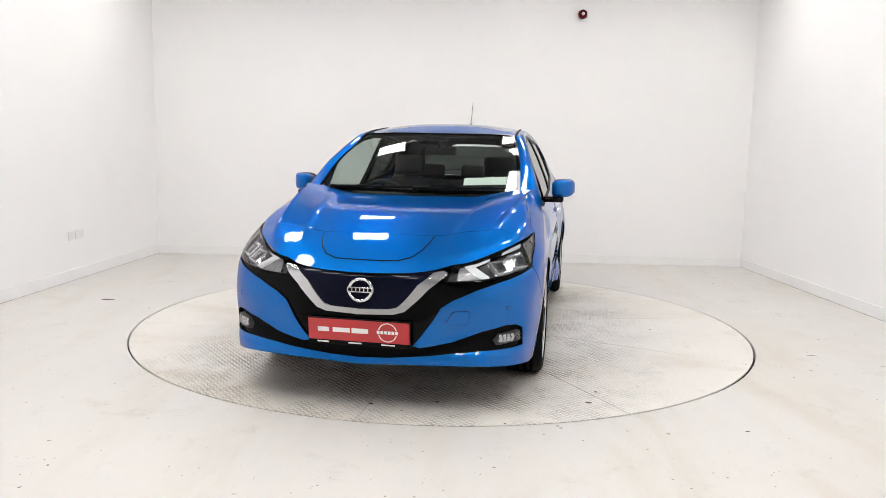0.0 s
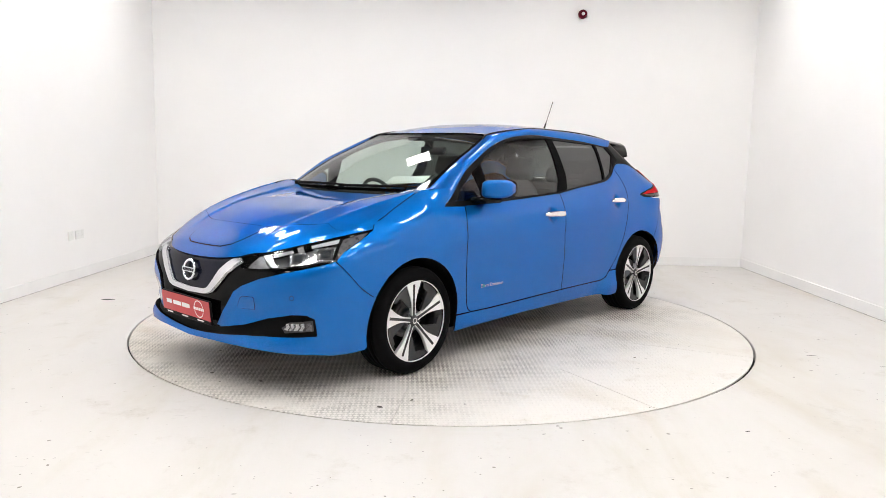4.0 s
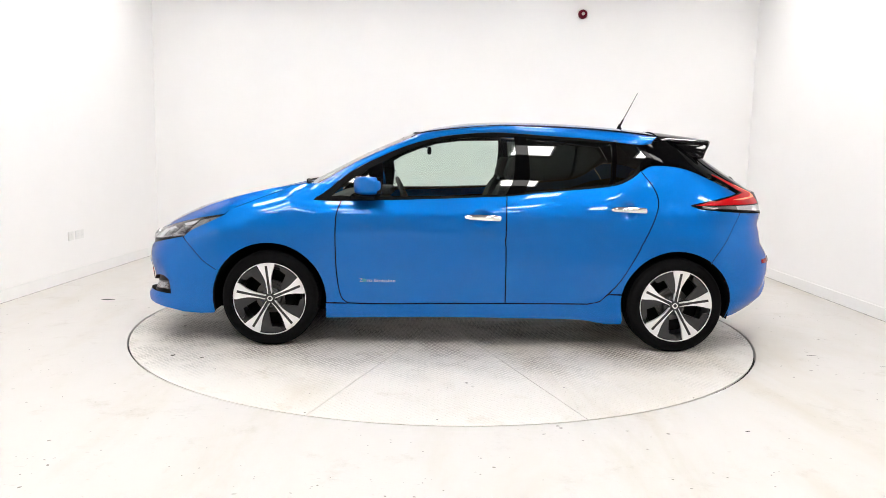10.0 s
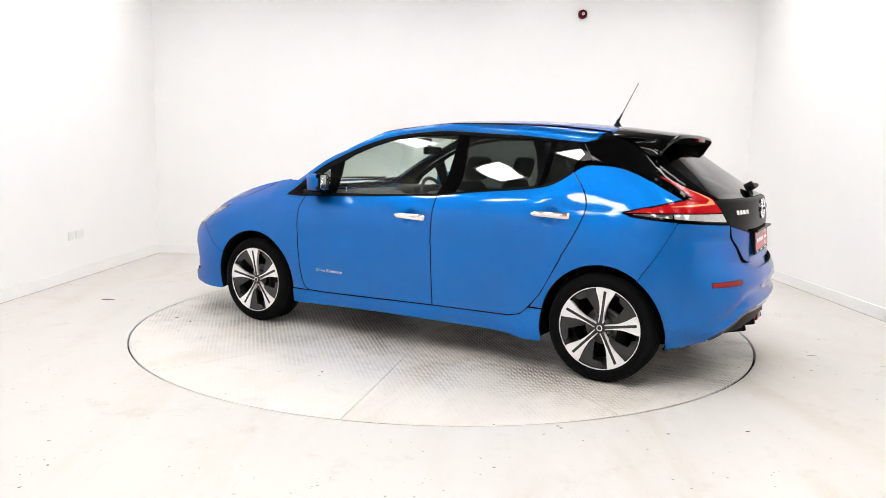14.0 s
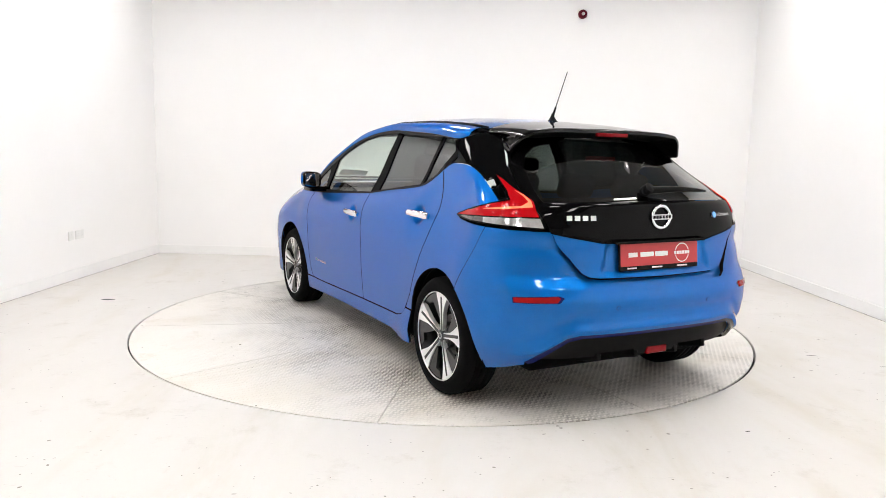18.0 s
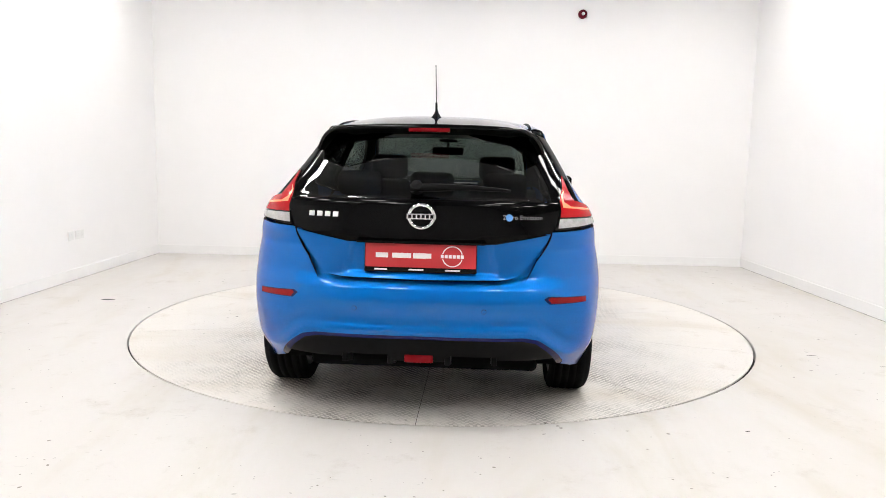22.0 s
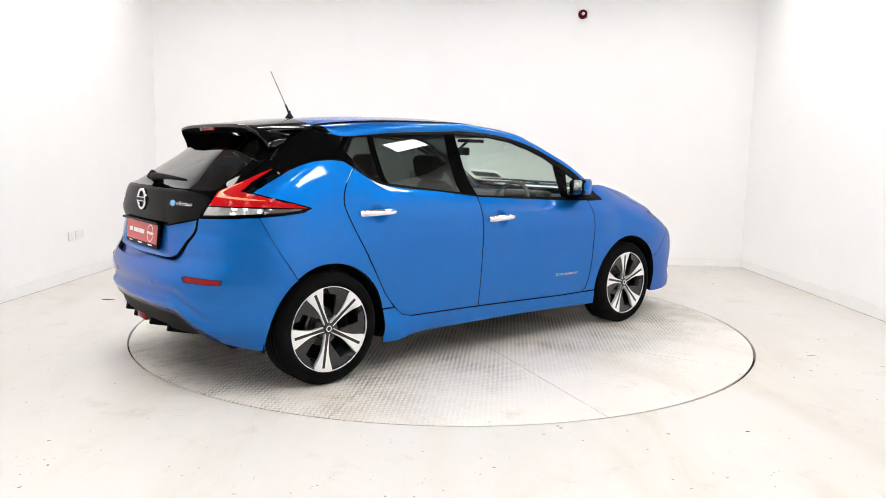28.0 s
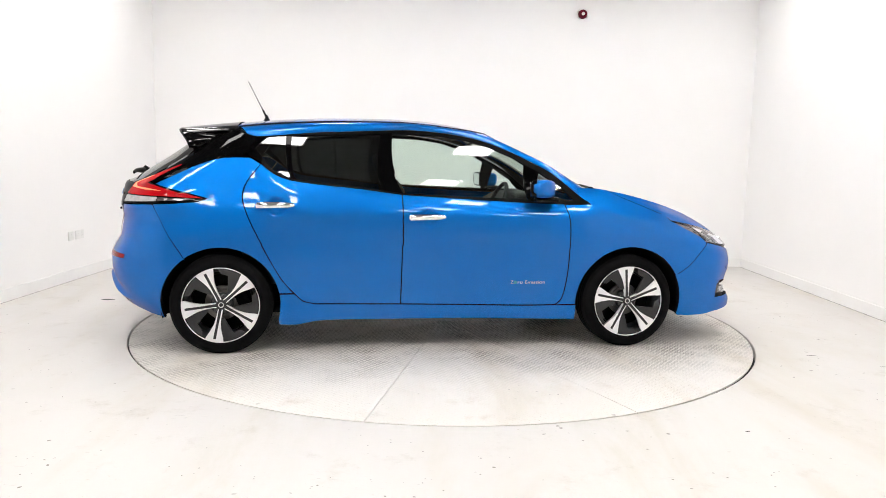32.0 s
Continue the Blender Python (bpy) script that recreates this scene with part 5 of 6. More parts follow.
    def sheet(grid):
        n = len(grid[0])
        return [v for row in grid for v in row], [(i * n + k, (i + 1) * n + k, (i + 1) * n + k + 1, i * n + k + 1) for i in range(len(grid) - 1) for k in range(n - 1)]
    sp = put("roof_spoiler", *sheet(top_rows), SPOILER_BLACK, car, "gloss black roof spoiler")
    put("spoiler_underside", *sheet(low_rows), DARK_VOID, sp, "dark underside")
    part("high_brake_light", box(bmesh.new(), -1.678, -1.655, -0.105, 0.105, 1.400, 1.420, 0.004), RED_DARK, sp, "red high brake light", True)
    aer = part("aerial", lathe([(0.0, 0.052), (0.006, 0.05), (0.012, 0.03), (0.024, 0.010), (0.034, 0.0), (0.0, 0.0)], 16, "z"), SATIN_BLACK, car, "black roof aerial", True)
    aer.location = (-1.128, 0, ROOF_MID(-1.128) - 0.004)
    part("aerial_mast", tube([(-0.002, 0, 0.03), (-0.028, 0, 0.085), (-0.029, 0, 0.086), (-0.128, 0, 0.284)], [0.0075, 0.006, 0.0028, 0.0022], 8), SATIN_BLACK, aer)

    # hatch
    hatch = [R(0, 0.706), R(0.375, 0.710), R(0.43, 0.717), R(0.468, 0.735), R(0.529, 0.81), R(0.606, 0.928), R(0.40, 0.890), R(0.35, 0.880), R(0, 0.878)]
    hp = panel("tailgate", hatch, BLUE, car, "blue tailgate", "B", 0.002, 0.003, 0.014)
    panel("tailgate_ledge", [R(0, 0.655), R(0.385, 0.660), R(0.455, 0.670), R(0.50, 0.704), R(0.55, 0.81), R(0.622, 0.925), R(0.596, 0.925), R(0.515, 0.81), R(0.455, 0.74), R(0.42, 0.722), R(0.37, 0.716), R(0, 0.712)], BLUE, car, "painted ledge under the tailgate", "B", -0.028, 0, 0)
    band = [R(0, 0.880), R(0.35, 0.882), R(0.40, 0.893), R(0.608, 0.932), R(0.618, 0.942), R(0.632, 0.985), R(0.652, 1.04), R(0.650, 1.068), R(0.40, 1.074), R(0, 1.077)]
    bp = panel("tailgate_band", band, GLOSS_BLACK, car, "gloss black tailgate panel", "B", 0.004, 0.001, 0.012)
    panel("rear_screen", [R(0, 1.079), R(0.40, 1.076), R(0.610, 1.072), R(0.592, 1.15), R(0.555, 1.23), R(0.50, 1.30), R(0.42, 1.35), R(0.30, 1.37), R(0, 1.375)], TINT_GLASS, car, "dark rear window glass", "B", 0.002, 0, 0)
    for sd in "LR":
        panel("hatch_frame", [R(0.612, 1.070), R(0.656, 1.070), R(0.655, 1.10), R(0.636, 1.17), R(0.60, 1.25), R(0.56, 1.32), R(0.515, 1.40), R(0.20, 1.40), R(0.30, 1.368), R(0.42, 1.348), R(0.50, 1.298), R(0.555, 1.228), R(0.592, 1.148)], REAR_BLACK, car, "", sd, 0.003, 0.001, 0.015)
    p = body(*R(0, 1.0))
    ring_badge("rear_emblem", facing((p[0] - 0.006, 0, 1.002), (-1, 0, 0.05)), bp)
    number_plate("rear_plate", facing((-2.056, 0, 0.808), (-1, 0, 0.1)), hp)
    part("plate_lamp_lip", box(bmesh.new(), -2.085, -2.05, -0.30, 0.30, 0.876, 0.890, 0.005), GLOSS_BLACK, hp)
    m = skin_pose(R(0.465, 1.0), "L", 0.005)
    bm = bmesh.new()
    for k in range(4):
        x = -0.060 + k * 0.041
        box(bm, x - 0.014, x + 0.014, -0.012, 0.012, 0, 0.003, 0.001, m)
    part("tailgate_lettering", bm, ALLOY, bp, "four raised chrome letter shapes")
    m = skin_pose(R(0.468, 1.002), "R", 0.005)
    lettering("tailgate_letter", "Z", 0.030, m @ Matrix.Translation((-0.088, 0, 0)), SATIN_CHROME, bp, "silver letter", 0.001, 0.016)
    lettering("tailgate_wording", "ro Emission", 0.030, m @ Matrix.Translation((0.022, 0, 0)), SATIN_CHROME, bp, "small silver wording", 0.001, 0.146)
    part("tailgate_badge", slab([(0.017 * math.cos(k * 0.5236), 0.017 * math.sin(k * 0.5236)) for k in range(12)], 0.003, m @ Matrix.Translation((-0.066, 0, 0))), BLUE_INK, bp, "round blue badge")
    # rear wiper
    pts = []
    for i in range(9):
        y = 0.06 - 0.47 * i / 8
        a, z = R(abs(y), 1.108 - 0.004 * (i / 8))
        x, _, z = body(a, z)
        pts.append((x - 0.030, y, z + 0.02 + 0.010 * math.sin(math.pi * i / 8)))
    w = part("rear_wiper", tube(pts, [0.018, 0.020, 0.019, 0.017, 0.015, 0.013, 0.011, 0.009, 0.006], 8), SATIN_BLACK, car, "black rear wiper", True)
    part("wiper_hub", lathe([(0, 0), (0.03, 0), (0.026, 0.05), (0, 0.055)], 16, "z"), SATIN_BLACK, w).matrix_basis = facing((pts[0][0] + 0.03, 0.03, pts[0][2] - 0.01), (-1, 0, 0.7))
    # tail bumper
    rb = [R(0, 0.672), R(0.385, 0.676), R(0.445, 0.682), R(0.488, 0.706), R(0.540, 0.80), R(0.612, 0.935)] + side_points([(-1.86, 0.941), (-1.80, 0.945), (-1.75, 0.945)])
    rb += side_points(TAIL_CUT)[1:] + arch(*ARCH_R, 125, 194, 14) + [S(-1.70, 0.228), S(-1.80, 0.248), S(-1.90, 0.282), R(0.69, 0.300), R(0.622, 0.388), R(0.558, 0.434), R(0.49, 0.447), R(0, 0.451)]
    panel("rear_bumper", rb, BLUE, car, "blue rear bumper", "B", 0, 0.001, 0.018)
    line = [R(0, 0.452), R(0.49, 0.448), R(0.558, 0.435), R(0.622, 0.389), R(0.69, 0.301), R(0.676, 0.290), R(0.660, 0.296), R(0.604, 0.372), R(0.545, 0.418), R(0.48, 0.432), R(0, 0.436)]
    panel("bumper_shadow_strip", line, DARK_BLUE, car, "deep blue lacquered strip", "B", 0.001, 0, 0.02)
    diff = [R(0, 0.438), R(0.48, 0.434), R(0.545, 0.420), R(0.604, 0.374), R(0.658, 0.298), R(0.50, 0.302), R(0.365, 0.312), R(0.345, 0.334), R(0.150, 0.340), R(0.125, 0.300), R(0, 0.300)]
    df = panel("diffuser", diff, SATIN_BLACK, car, "black plastic diffuser", "B", -0.024, 0, 0.03)
    for y in (-0.355, -0.135, 0.135, 0.355):
        x0 = body(*R(abs(y), 0.35))[0]
        bm = box(bmesh.new(), -0.010, 0.16, -0.013, 0.013, -0.045, 0.045, 0.006, Matrix.Translation((x0 + 0.040, y, 0.346)) @ Matrix.Rotation(radians(14), 4, "Y"))
        part("diffuser_fin", bm, SATIN_BLACK, df)
    part("rear_fog_lamp", box(bmesh.new(), -2.088, -2.02, -0.068, 0.068, 0.312, 0.352, 0.008), RED_DARK, df, "red rear fog lamp", True)
    # dark structure within and beneath
    inner = [F(0, 0.20), F(0.5, 0.20), S(2.0, 0.22), S(1.735, 0.24)] + arch(1.355, 0.315, 0.385, -5, 185, 20) + [S(0.93, 0.20), S(-0.93, 0.20)] + arch(-1.35, 0.315, 0.385, -5, 185, 20)[0:0]
    inner += arch(-1.35, 0.315, 0.385, -5, 185, 20) + [S(-1.74, 0.26), R(0.6, 0.30), R(0, 0.30), R(0, 0.98), R(0.55, 0.96), S(-1.75, 1.0), S(-1.55, 1.10), S(-1.3, 1.15), S(-1.12, 1.12), S(-0.9, 1.05), S(0.2, 0.96), S(1.05, 0.95), S(1.3, 0.93), S(1.6, 0.80), F(0.5, 0.66), F(0, 0.66)]
    skin("inner_shell", body, [inner], (0.025, 0.06), DARK_VOID, car, "", "B", -0.062, 0)
    part("underbody", box(bmesh.new(), -1.80, 2.05, -0.58, 0.58, 0.20, 0.27, 0.03), DARK_VOID, car)
    bm = bmesh.new()
    box(bm, -0.96, 0.96, -0.76, 0.76, 0.19, 0.25, 0.02)
    part("floor_pan", bm, DARK_VOID, car)
    skin("engine_cover", bonnet, [[(0, 0.1), (0.5, 0.1), (0.5, 0.95), (0, 0.95)]], (0.1, 0.1), DARK_VOID, car, "", "B", -0.03, 0)

    # cabin
    bm = bmesh.new()
    prof = [(0.98, 0.70), (1.02, 0.98), (0.90, 1.005), (0.74, 0.985), (0.64, 0.93), (0.60, 0.80), (0.66, 0.62), (0.72, 0.45)]
    a = [bm.verts.new((x, 0.72, z)) for x, z in prof]
    b = [bm.verts.new((x, -0.72, z)) for x, z in prof]
    for i in range(len(prof) - 1):
        bm.faces.new((a[i], a[i + 1], b[i + 1], b[i]))
    bm.faces.new(a)
    bm.faces.new(b)
    part("dashboard", bm, DASH, car, "dark grey dashboard", False)
    part("instrument_hood", box(bmesh.new(), 0.60, 0.80, -0.55, -0.20, 0.96, 1.03, 0.03), DASH, car)
    part("centre_console", box(bmesh.new(), -0.2, 0.70, -0.12, 0.12, 0.25, 0.62, 0.03), DASH, car)
    m = Matrix.Translation((0.50, -0.375, 0.92)) @ Matrix.Rotation(radians(-66), 4, "Y")
    ringp = [m @ Vector((0.185 * math.cos(k * math.pi / 16), 0.185 * math.sin(k * math.pi / 16), 0)) for k in range(32)]
    sw = part("steering_wheel", tube(ringp, 0.015, 8, True), DASH, car, "black steering wheel", True)
    part("wheel_boss", box(bmesh.new(), -0.07, 0.07, -0.08, 0.08, -0.03, 0.02, 0.02, m), DASH, sw, "", True)
    part("wheel_spoke_bar", box(bmesh.new(), -0.025, 0.025, -0.18, 0.18, -0.01, 0.008, 0.006, m), DASH, sw)
    for y in (-0.375, 0.375):
        seat = part("front_seat", box(bmesh.new(), -0.10, 0.44, y - 0.25, y + 0.25, 0.38, 0.56, 0.06), SEAT, car, "charcoal cloth front seat", True)
        lean = Matrix.Translation((-0.07, y, 0.50)) @ Matrix.Rotation(radians(-17), 4, "Y")
        bm = bmesh.new()
        rows = [(0.0, 0.25, 0.07), (0.18, 0.255, 0.075), (0.36, 0.25, 0.07), (0.50, 0.225, 0.06), (0.58, 0.17, 0.05), (0.625, 0.12, 0.035)]
        rings = [[bm.verts.new(lean @ Vector((dp * px, hw * py, h))) for px, py in ((1, -0.55), (0.9, 0.0), (1, 0.55), (1.15, 0.85), (0.5, 1.0), (-0.6, 0.95), (-1, 0.5), (-1, -0.5), (-0.6, -0.95), (0.5, -1.0), (1.15, -0.85))] for h, hw, dp in rows]
        for q, w in zip(rings, rings[1:]):
            for i in range(11):
                bm.faces.new((q[i], q[(i + 1) % 11], w[(i + 1) % 11], w[i]))
        bm.faces.new(rings[0])
        bm.faces.new(rings[-1])
        part("seat_back", bm, SEAT, seat, "charcoal cloth seat back", True)
        part("headrest", box(bmesh.new(), -0.045, 0.045, -0.125, 0.125, 0.645, 0.815, 0.042, lean), SEAT, seat, "", True)
        for dy in (-0.05, 0.05):
            part("headrest_post", tube([lean @ Vector((0, dy, 0.60)), lean @ Vector((0, dy, 0.67))], 0.007, 8), SATIN_CHROME, seat)
    s = part("rear_bench", box(bmesh.new(), -1.15, -0.62, -0.64, 0.64, 0.40, 0.58, 0.06), SEAT, car, "charcoal cloth rear bench", True)
    part("bench_back", box(bmesh.new(), -0.07, 0.07, -0.62, 0.62, 0.0, 0.56, 0.05, Matrix.Translation((-1.14, 0, 0.52)) @ Matrix.Rotation(radians(-22), 4, "Y")), SEAT, s, "", True)
    for y in (-0.40, 0, 0.40):
        part("headrest", box(bmesh.new(), -0.04, 0.04, y - 0.12, y + 0.12, 0.58, 0.72, 0.035, Matrix.Translation((-1.14, 0, 0.52)) @ Matrix.Rotation(radians(-22), 4, "Y")), SEAT, s, "", True)
    im = part("interior_mirror", box(bmesh.new(), 0.30, 0.33, -0.12, 0.12, 1.285, 1.345, 0.012), SATIN_BLACK, car, "black interior mirror", True)
    part("mirror_stem", tube([(0.33, 0, 1.34), (0.42, 0, 1.40)], 0.01, 8), SATIN_BLACK, im)
    skin("paper_notice", screen, [[(0.46, 0.115), (0.87, 0.15), (0.87, 0.268), (0.46, 0.233)]], (0.1, 0.1), PAPER, car, "white paper notice behind the screen", "L", -0.012, 0.001)
    part("parcel_shelf", box(bmesh.new(), -1.85, -1.25, -0.55, 0.55, 0.98, 1.0, 0.008), DASH, car)

    wheel = build_wheel(car)
    wheel.matrix_basis = pose(1.352, 0.854, 0.3165, 0, 6, 0)
    for x, y, turn, lean in ((-1.349, 0.866, 0, -7), (1.352, -0.854, 180, 6), (-1.349, -0.866, 180, 25)):
        copy_thing(wheel, pose(x, y, 0.3165, 0, lean, turn))
    return car


car = build_car()


# ---- the room ----
def wall_strip(name, p, q, height, mat, label, z0=0.0, thick=0.15, category="wall"):
    """An upright wall whose inner face runs from p to q (its room lies to the left of that way)."""
    d = (Vector((*q, 0)) - Vector((*p, 0)))
    n = Vector((d.y, -d.x, 0)).normalized() * thick
    bm = bmesh.new()
    a, b = Vector((*p, z0)), Vector((*q, z0))
    up = Vector((0, 0, height - z0))
    vs = [bm.verts.new(v) for v in (a, b, b + n, a + n, a + up, b + up, b + n + up, a + n + up)]
    for f in ((0, 1, 5, 4), (1, 2, 6, 5), (2, 3, 7, 6), (3, 0, 4, 7), (4, 5, 6, 7), (0, 3, 2, 1)):
        bm.faces.new([vs[i] for i in f])
    return tagged(part(name, bm, mat), label, category, kind="structure")


NW, NE, SE, SW = (-3.545, 3.42), (3.650, 3.27), (3.70, -8.2), (-3.86, -8.2)
wall_strip("wall_north", NE, NW, ROOM_H, WALL, "plain white painted wall behind the turntable")
wall_strip("wall_west", NW, SW, ROOM_H, WALL, "plain white painted side wall with sockets")
wall_strip("wall_south", SW, SE, ROOM_H, GREY_WALL, "plain light grey painted wall")
wall_strip("wall_east", SE, NE, ROOM_H, WALL, "plain white painted side wall")
for p, q in ((NE, NW), (NW, SW), (SE, NE), (SW, SE)):
    d = (Vector(q) - Vector(p)).normalized()
    n = Vector((-d.y, d.x)) * 0.014
    wall_strip("baseboard", Vector(p) + n, Vector(q) + n, 0.105, BASE, "white baseboard along the wall", 0.0, 0.0135, "baseboard")

# open joint between floor and side walls
for p, q in ((NW, SW), (SE, NE)):
    d = (Vector(q) - Vector(p)).normalized()
    n = Vector((-d.y, d.x)) * 0.021
    wall_strip("floor_joint", Vector(p) + n, Vector(q) + n, 0.0016, JOINT, "thin grey joint along the wall's foot", 0.0, 0.007, "joint")

# floor with the round pit of the turntable
TABLE_R = 2.258


def floor_sheet():
    vs, fs = [], []
    n = 128
    for i in range(n):
        a = 2 * math.pi * i / n
        c, s = math.cos(a), math.sin(a)
        # the ring gap narrows towards the camera's side, where the paint has crept in
        r1 = TABLE_R + 0.013 - 0.0085 * max(0.0, math.cos(a + radians(108))) ** 1.5
        vs += [(r1 * c, r1 * s, -0.06), (r1 * c, r1 * s, -0.004), (r1 * c + 0.004 * c, r1 * s + 0.004 * s, 0.0)]
        k = min((4.0 / abs(c)) if abs(c) > 1e-6 else 99, (3.7 if s > 0 else 8.6) / abs(s) if abs(s) > 1e-6 else 99)
        vs += [(2.7 * c, 2.7 * s, 0), (k * c, k * s, 0)]
    for i in range(n):
        a, b = 5 * i, 5 * ((i + 1) % n)
        for k in range(4):
            fs.append((a + k, a + k + 1, b + k + 1, b + k))
    for x, y in ((4.0, 3.7), (-4.0, 3.7), (-4.0, -8.6), (4.0, -8.6)):
        vs.append((x, y, 0))
        best = sorted(range(n), key=lambda i: (vs[5 * i + 4][0] - x) ** 2 + (vs[5 * i + 4][1] - y) ** 2)[:2]
        fs.append((5 * min(best) + 4, len(vs) - 1, 5 * max(best) + 4) if abs(best[0] - best[1]) == 1 else (5 * max(best) + 4, len(vs) - 1, 5 * min(best) + 4))
    return tagged(put("floor", vs, fs, FLOOR, None, "", False), "worn white painted concrete floor with yellowed stains", "floor", kind="structure")


floor_sheet()
pit = tagged(part("turntable_pit", lathe([(0.0, -0.07), (TABLE_R + 0.03, -0.07), (TABLE_R + 0.03, -0.055)], 96, "z"), GAP), "dark pit beneath the turntable", "pit", kind="structure")


def build_turntable():
    """Ten sectors of painted checker plate on a rotating disc."""
    table = tagged(new("turntable"), "round white turntable of painted checker plate sectors flush with the floor", "turntable")
    part("turntable_disc", lathe([(0.0, -0.012), (TABLE_R - 0.004, -0.012), (TABLE_R - 0.002, -0.05), (0.0, -0.05)], 128, "z"), GAP, table, "dark disc beneath the plates")
    vs, fs = [], []
    r0, half, n = 0.16, 0.0022, 14
    for lay in (0.0, -0.010):
        for i in range(n + 1):
            a = 36 * i / n
            for r in (r0, TABLE_R - 0.002):
                lim = math.degrees(math.asin(half / r))
                b = radians(min(36 - lim, max(lim, a)))
                vs.append((r * math.cos(b), r * math.sin(b), lay))
    m = 2 * (n + 1)
    for i in range(n):
        k = 2 * i
        fs += [(k, k + 1, k + 3, k + 2), (k + 1, m + k + 1, m + k + 3, k + 3), (k, k + 2, m + k + 2, m + k)]
    fs += [(0, m, m + 1, 1), (2 * n, 2 * n + 1, m + 2 * n + 1, m + 2 * n)]
    first = put("floor_plate", vs, fs, PLATE, table, "white checker plate sector, worn and stained", False)
    for i in range(1, 10):
        c = new("floor_plate", first.data)
        c.parent = table
        c.matrix_basis = pose(0, 0, 0, 0, 0, 36 * i)
        c["label"] = first["label"]
    PLATE.node_tree.nodes["Texture Coordinate"].object = table
    part("centre_plate", lathe([(0.0, 0.0), (0.156, 0.0), (0.156, -0.01), (0.0, -0.01)], 40, "z"), PLATE, table)
    # chipped paint, each chip an uneven flake
    rnd = random.Random(5)
    for x, y, size in ((2.0, 0.01, 0.041), (2.23, -0.02, 0.012), (2.23, 0.02, 0.014), (2.06, 0.19, 0.023), (2.12, 0.72, 0.019), (1.71, -0.38, 0.029), (1.36, 1.4, 0.023), (1.7, 1.12, 0.05), (1.89, 0.96, 0.015),
                       (1.89, 0.34, 0.036), (-0.13, 1.16, 0.016), (-0.12, 1.59, 0.026), (-0.72, 0.89, 0.022), (-0.46, 1.08, 0.013), (0.71, 2.11, 0.016), (0.05, 2.18, 0.016), (1.51, 1.16, 0.033), (-1.35, 1.79, 0.018)):
        bm = bmesh.new()
        bm.faces.new([bm.verts.new((x + 0.42 * size * rnd.uniform(0.3, 1.1) * math.cos(k * 0.7854), y + 0.42 * size * rnd.uniform(0.3, 1.1) * math.sin(k * 0.7854), 0.0014)) for k in range(8)])
        part("paint_chip", bm, CHIP, table, "small dark chip in the paint")
    return table


table = build_turntable()


# small dark marks on the floor
def mark(x, y, length, wide, turn, bend=0.0, mat=MARK):
    vs, fs = [], []
    for i in range(7):
        u = i / 6 - 0.5
        w = wide * (0.25 + 0.75 * math.cos(u * math.pi))
        p = Vector((u * length, bend * (u * u * 4), 0))
        for s in (-1, 1):
            q = pose(x, y, 0.0015, 0, 0, turn) @ (p + Vector((0, s * w / 2, 0)))
            vs.append(tuple(q))
    for i in range(6):
        fs.append((2 * i, 2 * i + 1, 2 * i + 3, 2 * i + 2))
    bm = bmesh.new()
    top = [bm.verts.new(v) for v in vs]
    for f in fs:
        bm.faces.new([top[i] for i in f])
    return tagged(part("floor_scuff", bm, mat), "small dark scuff on the white floor", "scuff", "scuffs on the floor")


for x, y, l, w, t, b in ((-2.85, 0.51, 0.115, 0.055, 3, 0.004), (2.49, -0.83, 0.075, 0.010, -10, -0.012), (2.85, 1.99, 0.018, 0.018, 0, 0), (3.05, 2.75, 0.035, 0.012, 0, 0), (2.83, -1.07, 0.05, 0.008, 5, 0), (-3.06, 0.42, 0.02, 0.012, 0, 0), (1.48, -2.25, 0.03, 0.01, 20, 0)):
    mark(x, y, l, w, t, b)


# specks and chips in the floor paint
rnd = random.Random(11)
for group in (((-1.99, -2.11, 0.012), (-1.88, -2.31, 0.008), (-1.79, -1.73, 0.012), (-1.01, -2.58, 0.008), (-1.72, -2.54, 0.018), (-1.63, -2.74, 0.014), (-1.6, -2.72, 0.012), (-1.59, -2.79, 0.018), (-1.59, -2.99, 0.016), (-2.09, -2.06, 0.013), (-1.02, -2.86, 0.012), (-1.1, -2.78, 0.010), (-1.96, -1.96, 0.012)),
              ((2.52, -0.15, 0.016), (2.62, -1.22, 0.018), (1.64, -2.33, 0.008), (1.72, -2.55, 0.011), (1.14, -2.73, 0.013), (2.13, -1.34, 0.018), (2.83, 0.39, 0.022), (0.66, -2.41, 0.015), (0.95, -2.8, 0.014), (1.0, -2.88, 0.012)),
              ((-0.22, -2.45, 0.008), (-0.07, -2.57, 0.010), (0.17, -2.61, 0.010), (0.18, -2.63, 0.010), (0.23, -2.72, 0.016), (0.15, -2.77, 0.010), (0.17, -2.79, 0.010), (-0.49, -2.93, 0.010), (-0.47, -2.92, 0.010), (-0.56, -2.99, 0.012), (-0.43, -2.85, 0.010), (-0.2, -3.0, 0.012), (-0.09, -3.0, 0.012), (0.42, -2.83, 0.008), (0.49, -2.34, 0.020))):
    for x, y, size in group:
        mark(x, y, size, size * rnd.uniform(0.4, 0.8), rnd.uniform(-60, 60), 0.0, SPECK)


def wall_pose(p, q, s, z):
    """On the wall from p to q, s metres along, facing the room."""
    d = (Vector(q) - Vector(p)).normalized()
    c = Vector(p) + d * s
    return facing((c.x, c.y, z), (-d.y, d.x, 0))


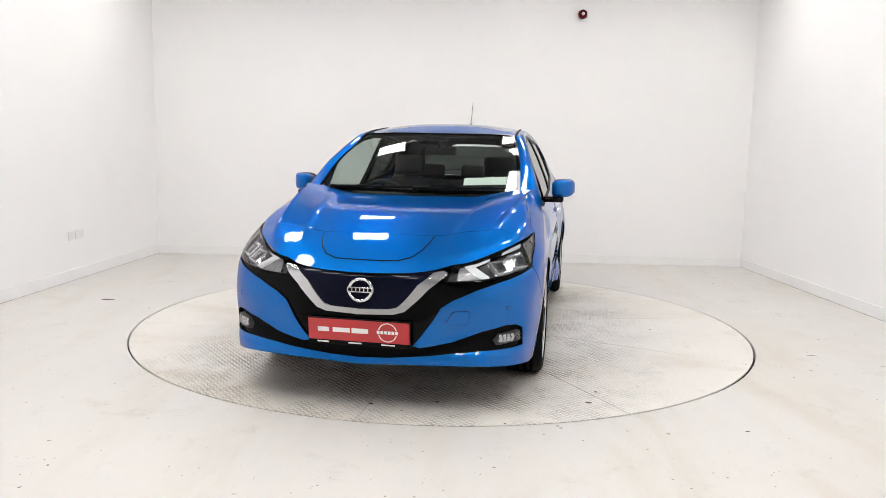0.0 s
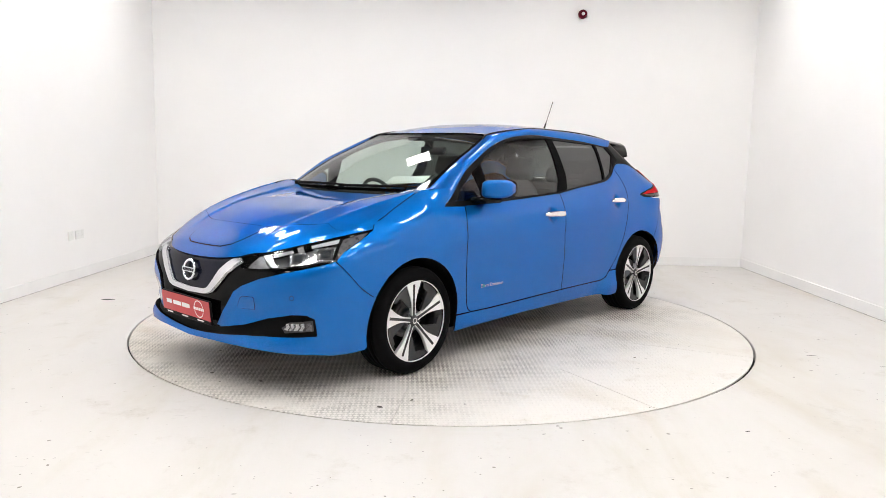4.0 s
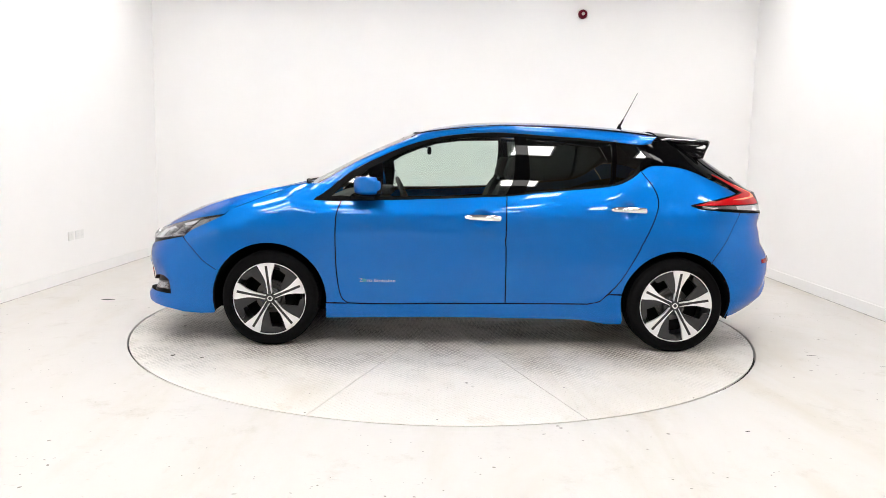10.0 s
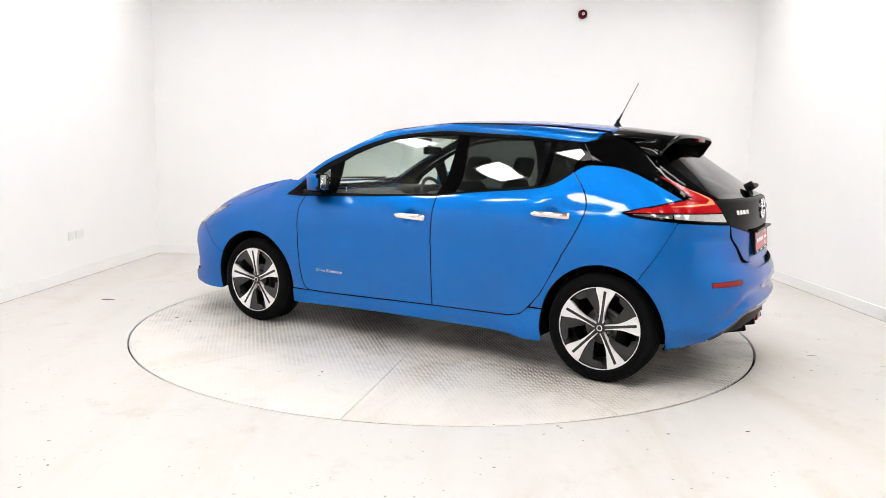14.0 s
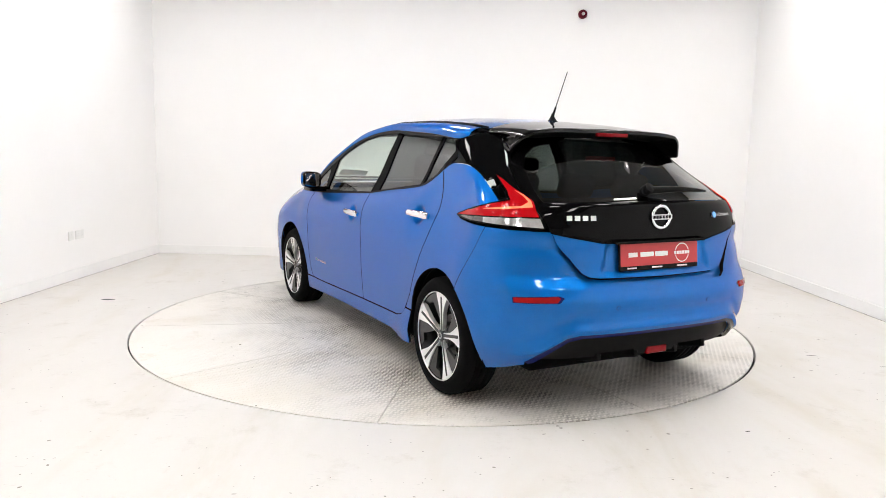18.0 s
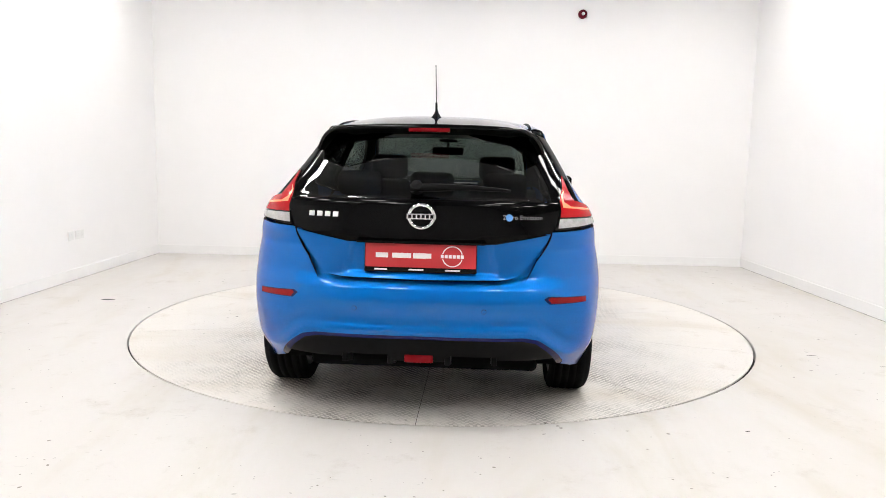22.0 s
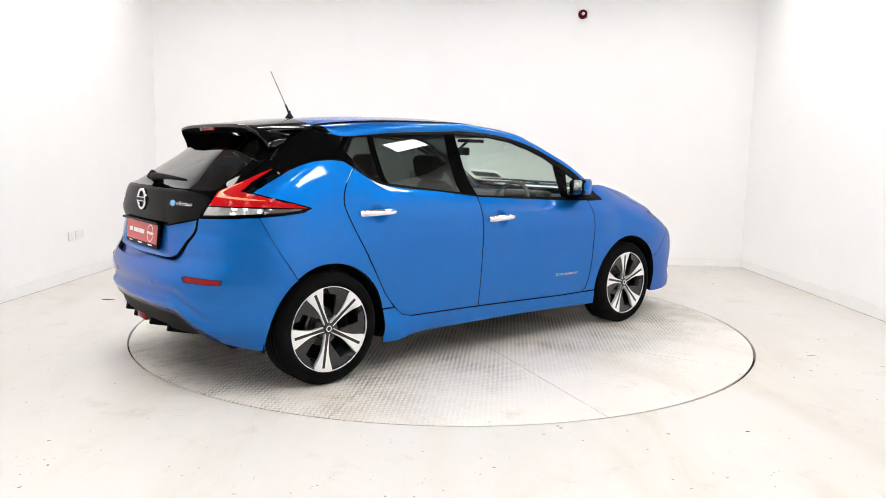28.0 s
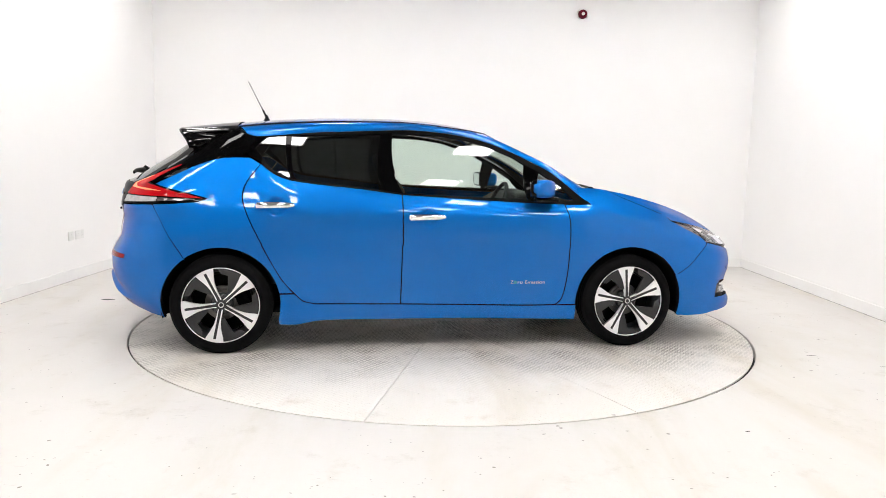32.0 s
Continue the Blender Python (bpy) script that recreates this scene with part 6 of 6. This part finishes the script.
# twin sockets on the side wall
for y, w in ((1.39, 0.086), (1.55, 0.146)):
    m = wall_pose(NW, SW, 3.42 - y, 0.432)
    s = tagged(part("wall_socket", box(bmesh.new(), -w / 2, w / 2, -0.043, 0.043, 0, 0.010, 0.003, m), SOCKET), "white plastic socket plate on the wall", "socket", "sockets on the wall")
    bm = bmesh.new()
    for k in ([0] if w < 0.1 else [-0.033, 0.033]):
        for dx, dy in ((0, 0.014), (-0.011, -0.010), (0.011, -0.010)):
            box(bm, k + dx - 0.003, k + dx + 0.003, dy - 0.005, dy + 0.005, 0.0095, 0.0112, 0, m)
    part("socket_holes", bm, SHADE, s)
    bm = bmesh.new()
    for k in ([0] if w < 0.1 else [-0.033, 0.033]):
        box(bm, k - 0.005, k + 0.005, 0.024, 0.036, 0.0095, 0.0125, 0.001, m)
    part("socket_switch", bm, SOCKET, s)

# round red alarm sounder high on the end wall
m = wall_pose(NE, NW, 2.064, 2.961)
al = tagged(part("alarm_sounder", lathe([(0.0, 0.0), (0.052, 0.0), (0.054, 0.02), (0.049, 0.050), (0.037, 0.062), (0.022, 0.056), (0.0, 0.056)], 32, "z"), RED_PLASTIC, None, "", True), "round dark red alarm sounder on the white wall", "alarm")
al.matrix_basis = m
part("sounder_grille", lathe([(0.0, 0.072), (0.015, 0.070), (0.020, 0.060), (0.0, 0.060)], 20, "z"), WHITE_INK, al, "pale centre", True)

# ceiling with lit square panels
tagged(part("ceiling", box(bmesh.new(), -4.0, 4.0, -8.4, 3.6, ROOM_H, ROOM_H + 0.12), CEILING), "grey suspended ceiling", "ceiling", kind="structure")


def ceiling_light():
    t = tagged(new("ceiling_light"), "square lit panel in a slim white frame in the ceiling", "ceiling light", "ceiling lights")
    h = PANEL / 2
    bm = bmesh.new()
    for x0, x1, y0, y1 in ((-h - 0.02, h + 0.02, -h - 0.02, -h), (-h - 0.02, h + 0.02, h, h + 0.02), (-h - 0.02, -h, -h, h), (h, h + 0.02, -h, h)):
        box(bm, x0, x1, y0, y1, -0.018, 0.0)
    part("frame_rim", bm, BASE, t)
    part("diffuser_panel", box(bmesh.new(), -h + 0.001, h - 0.001, -h + 0.001, h - 0.001, -0.010, -0.002), LED, t, "lit white diffuser")
    return t


lamp_one = ceiling_light()
spots = [(x, y) for y in LIGHT_Y for x in LIGHT_X if abs(x) > 2 or y != -0.95] + [(x, 1.85) for x in (-2.85, -0.95, 0.95, 2.85)]
lamp_one.matrix_basis = pose(*spots[0], ROOM_H)
for x, y in spots[1:]:
    copy_thing(lamp_one, pose(x, y, ROOM_H))


# ---- movement: the table turns, and the car on it ----
def turn(t):
    return -100.63 - 7.8343 * t


def motions():
    rows = [(k * 2.0, pose(0, 0, 0, 0, 0, turn(k * 2.0))) for k in range(17)]
    walk(table, rows)
    walk(car, [(t, m @ Matrix.Translation((-0.1941, -0.0135, 0))) for t, m in rows])


motions()
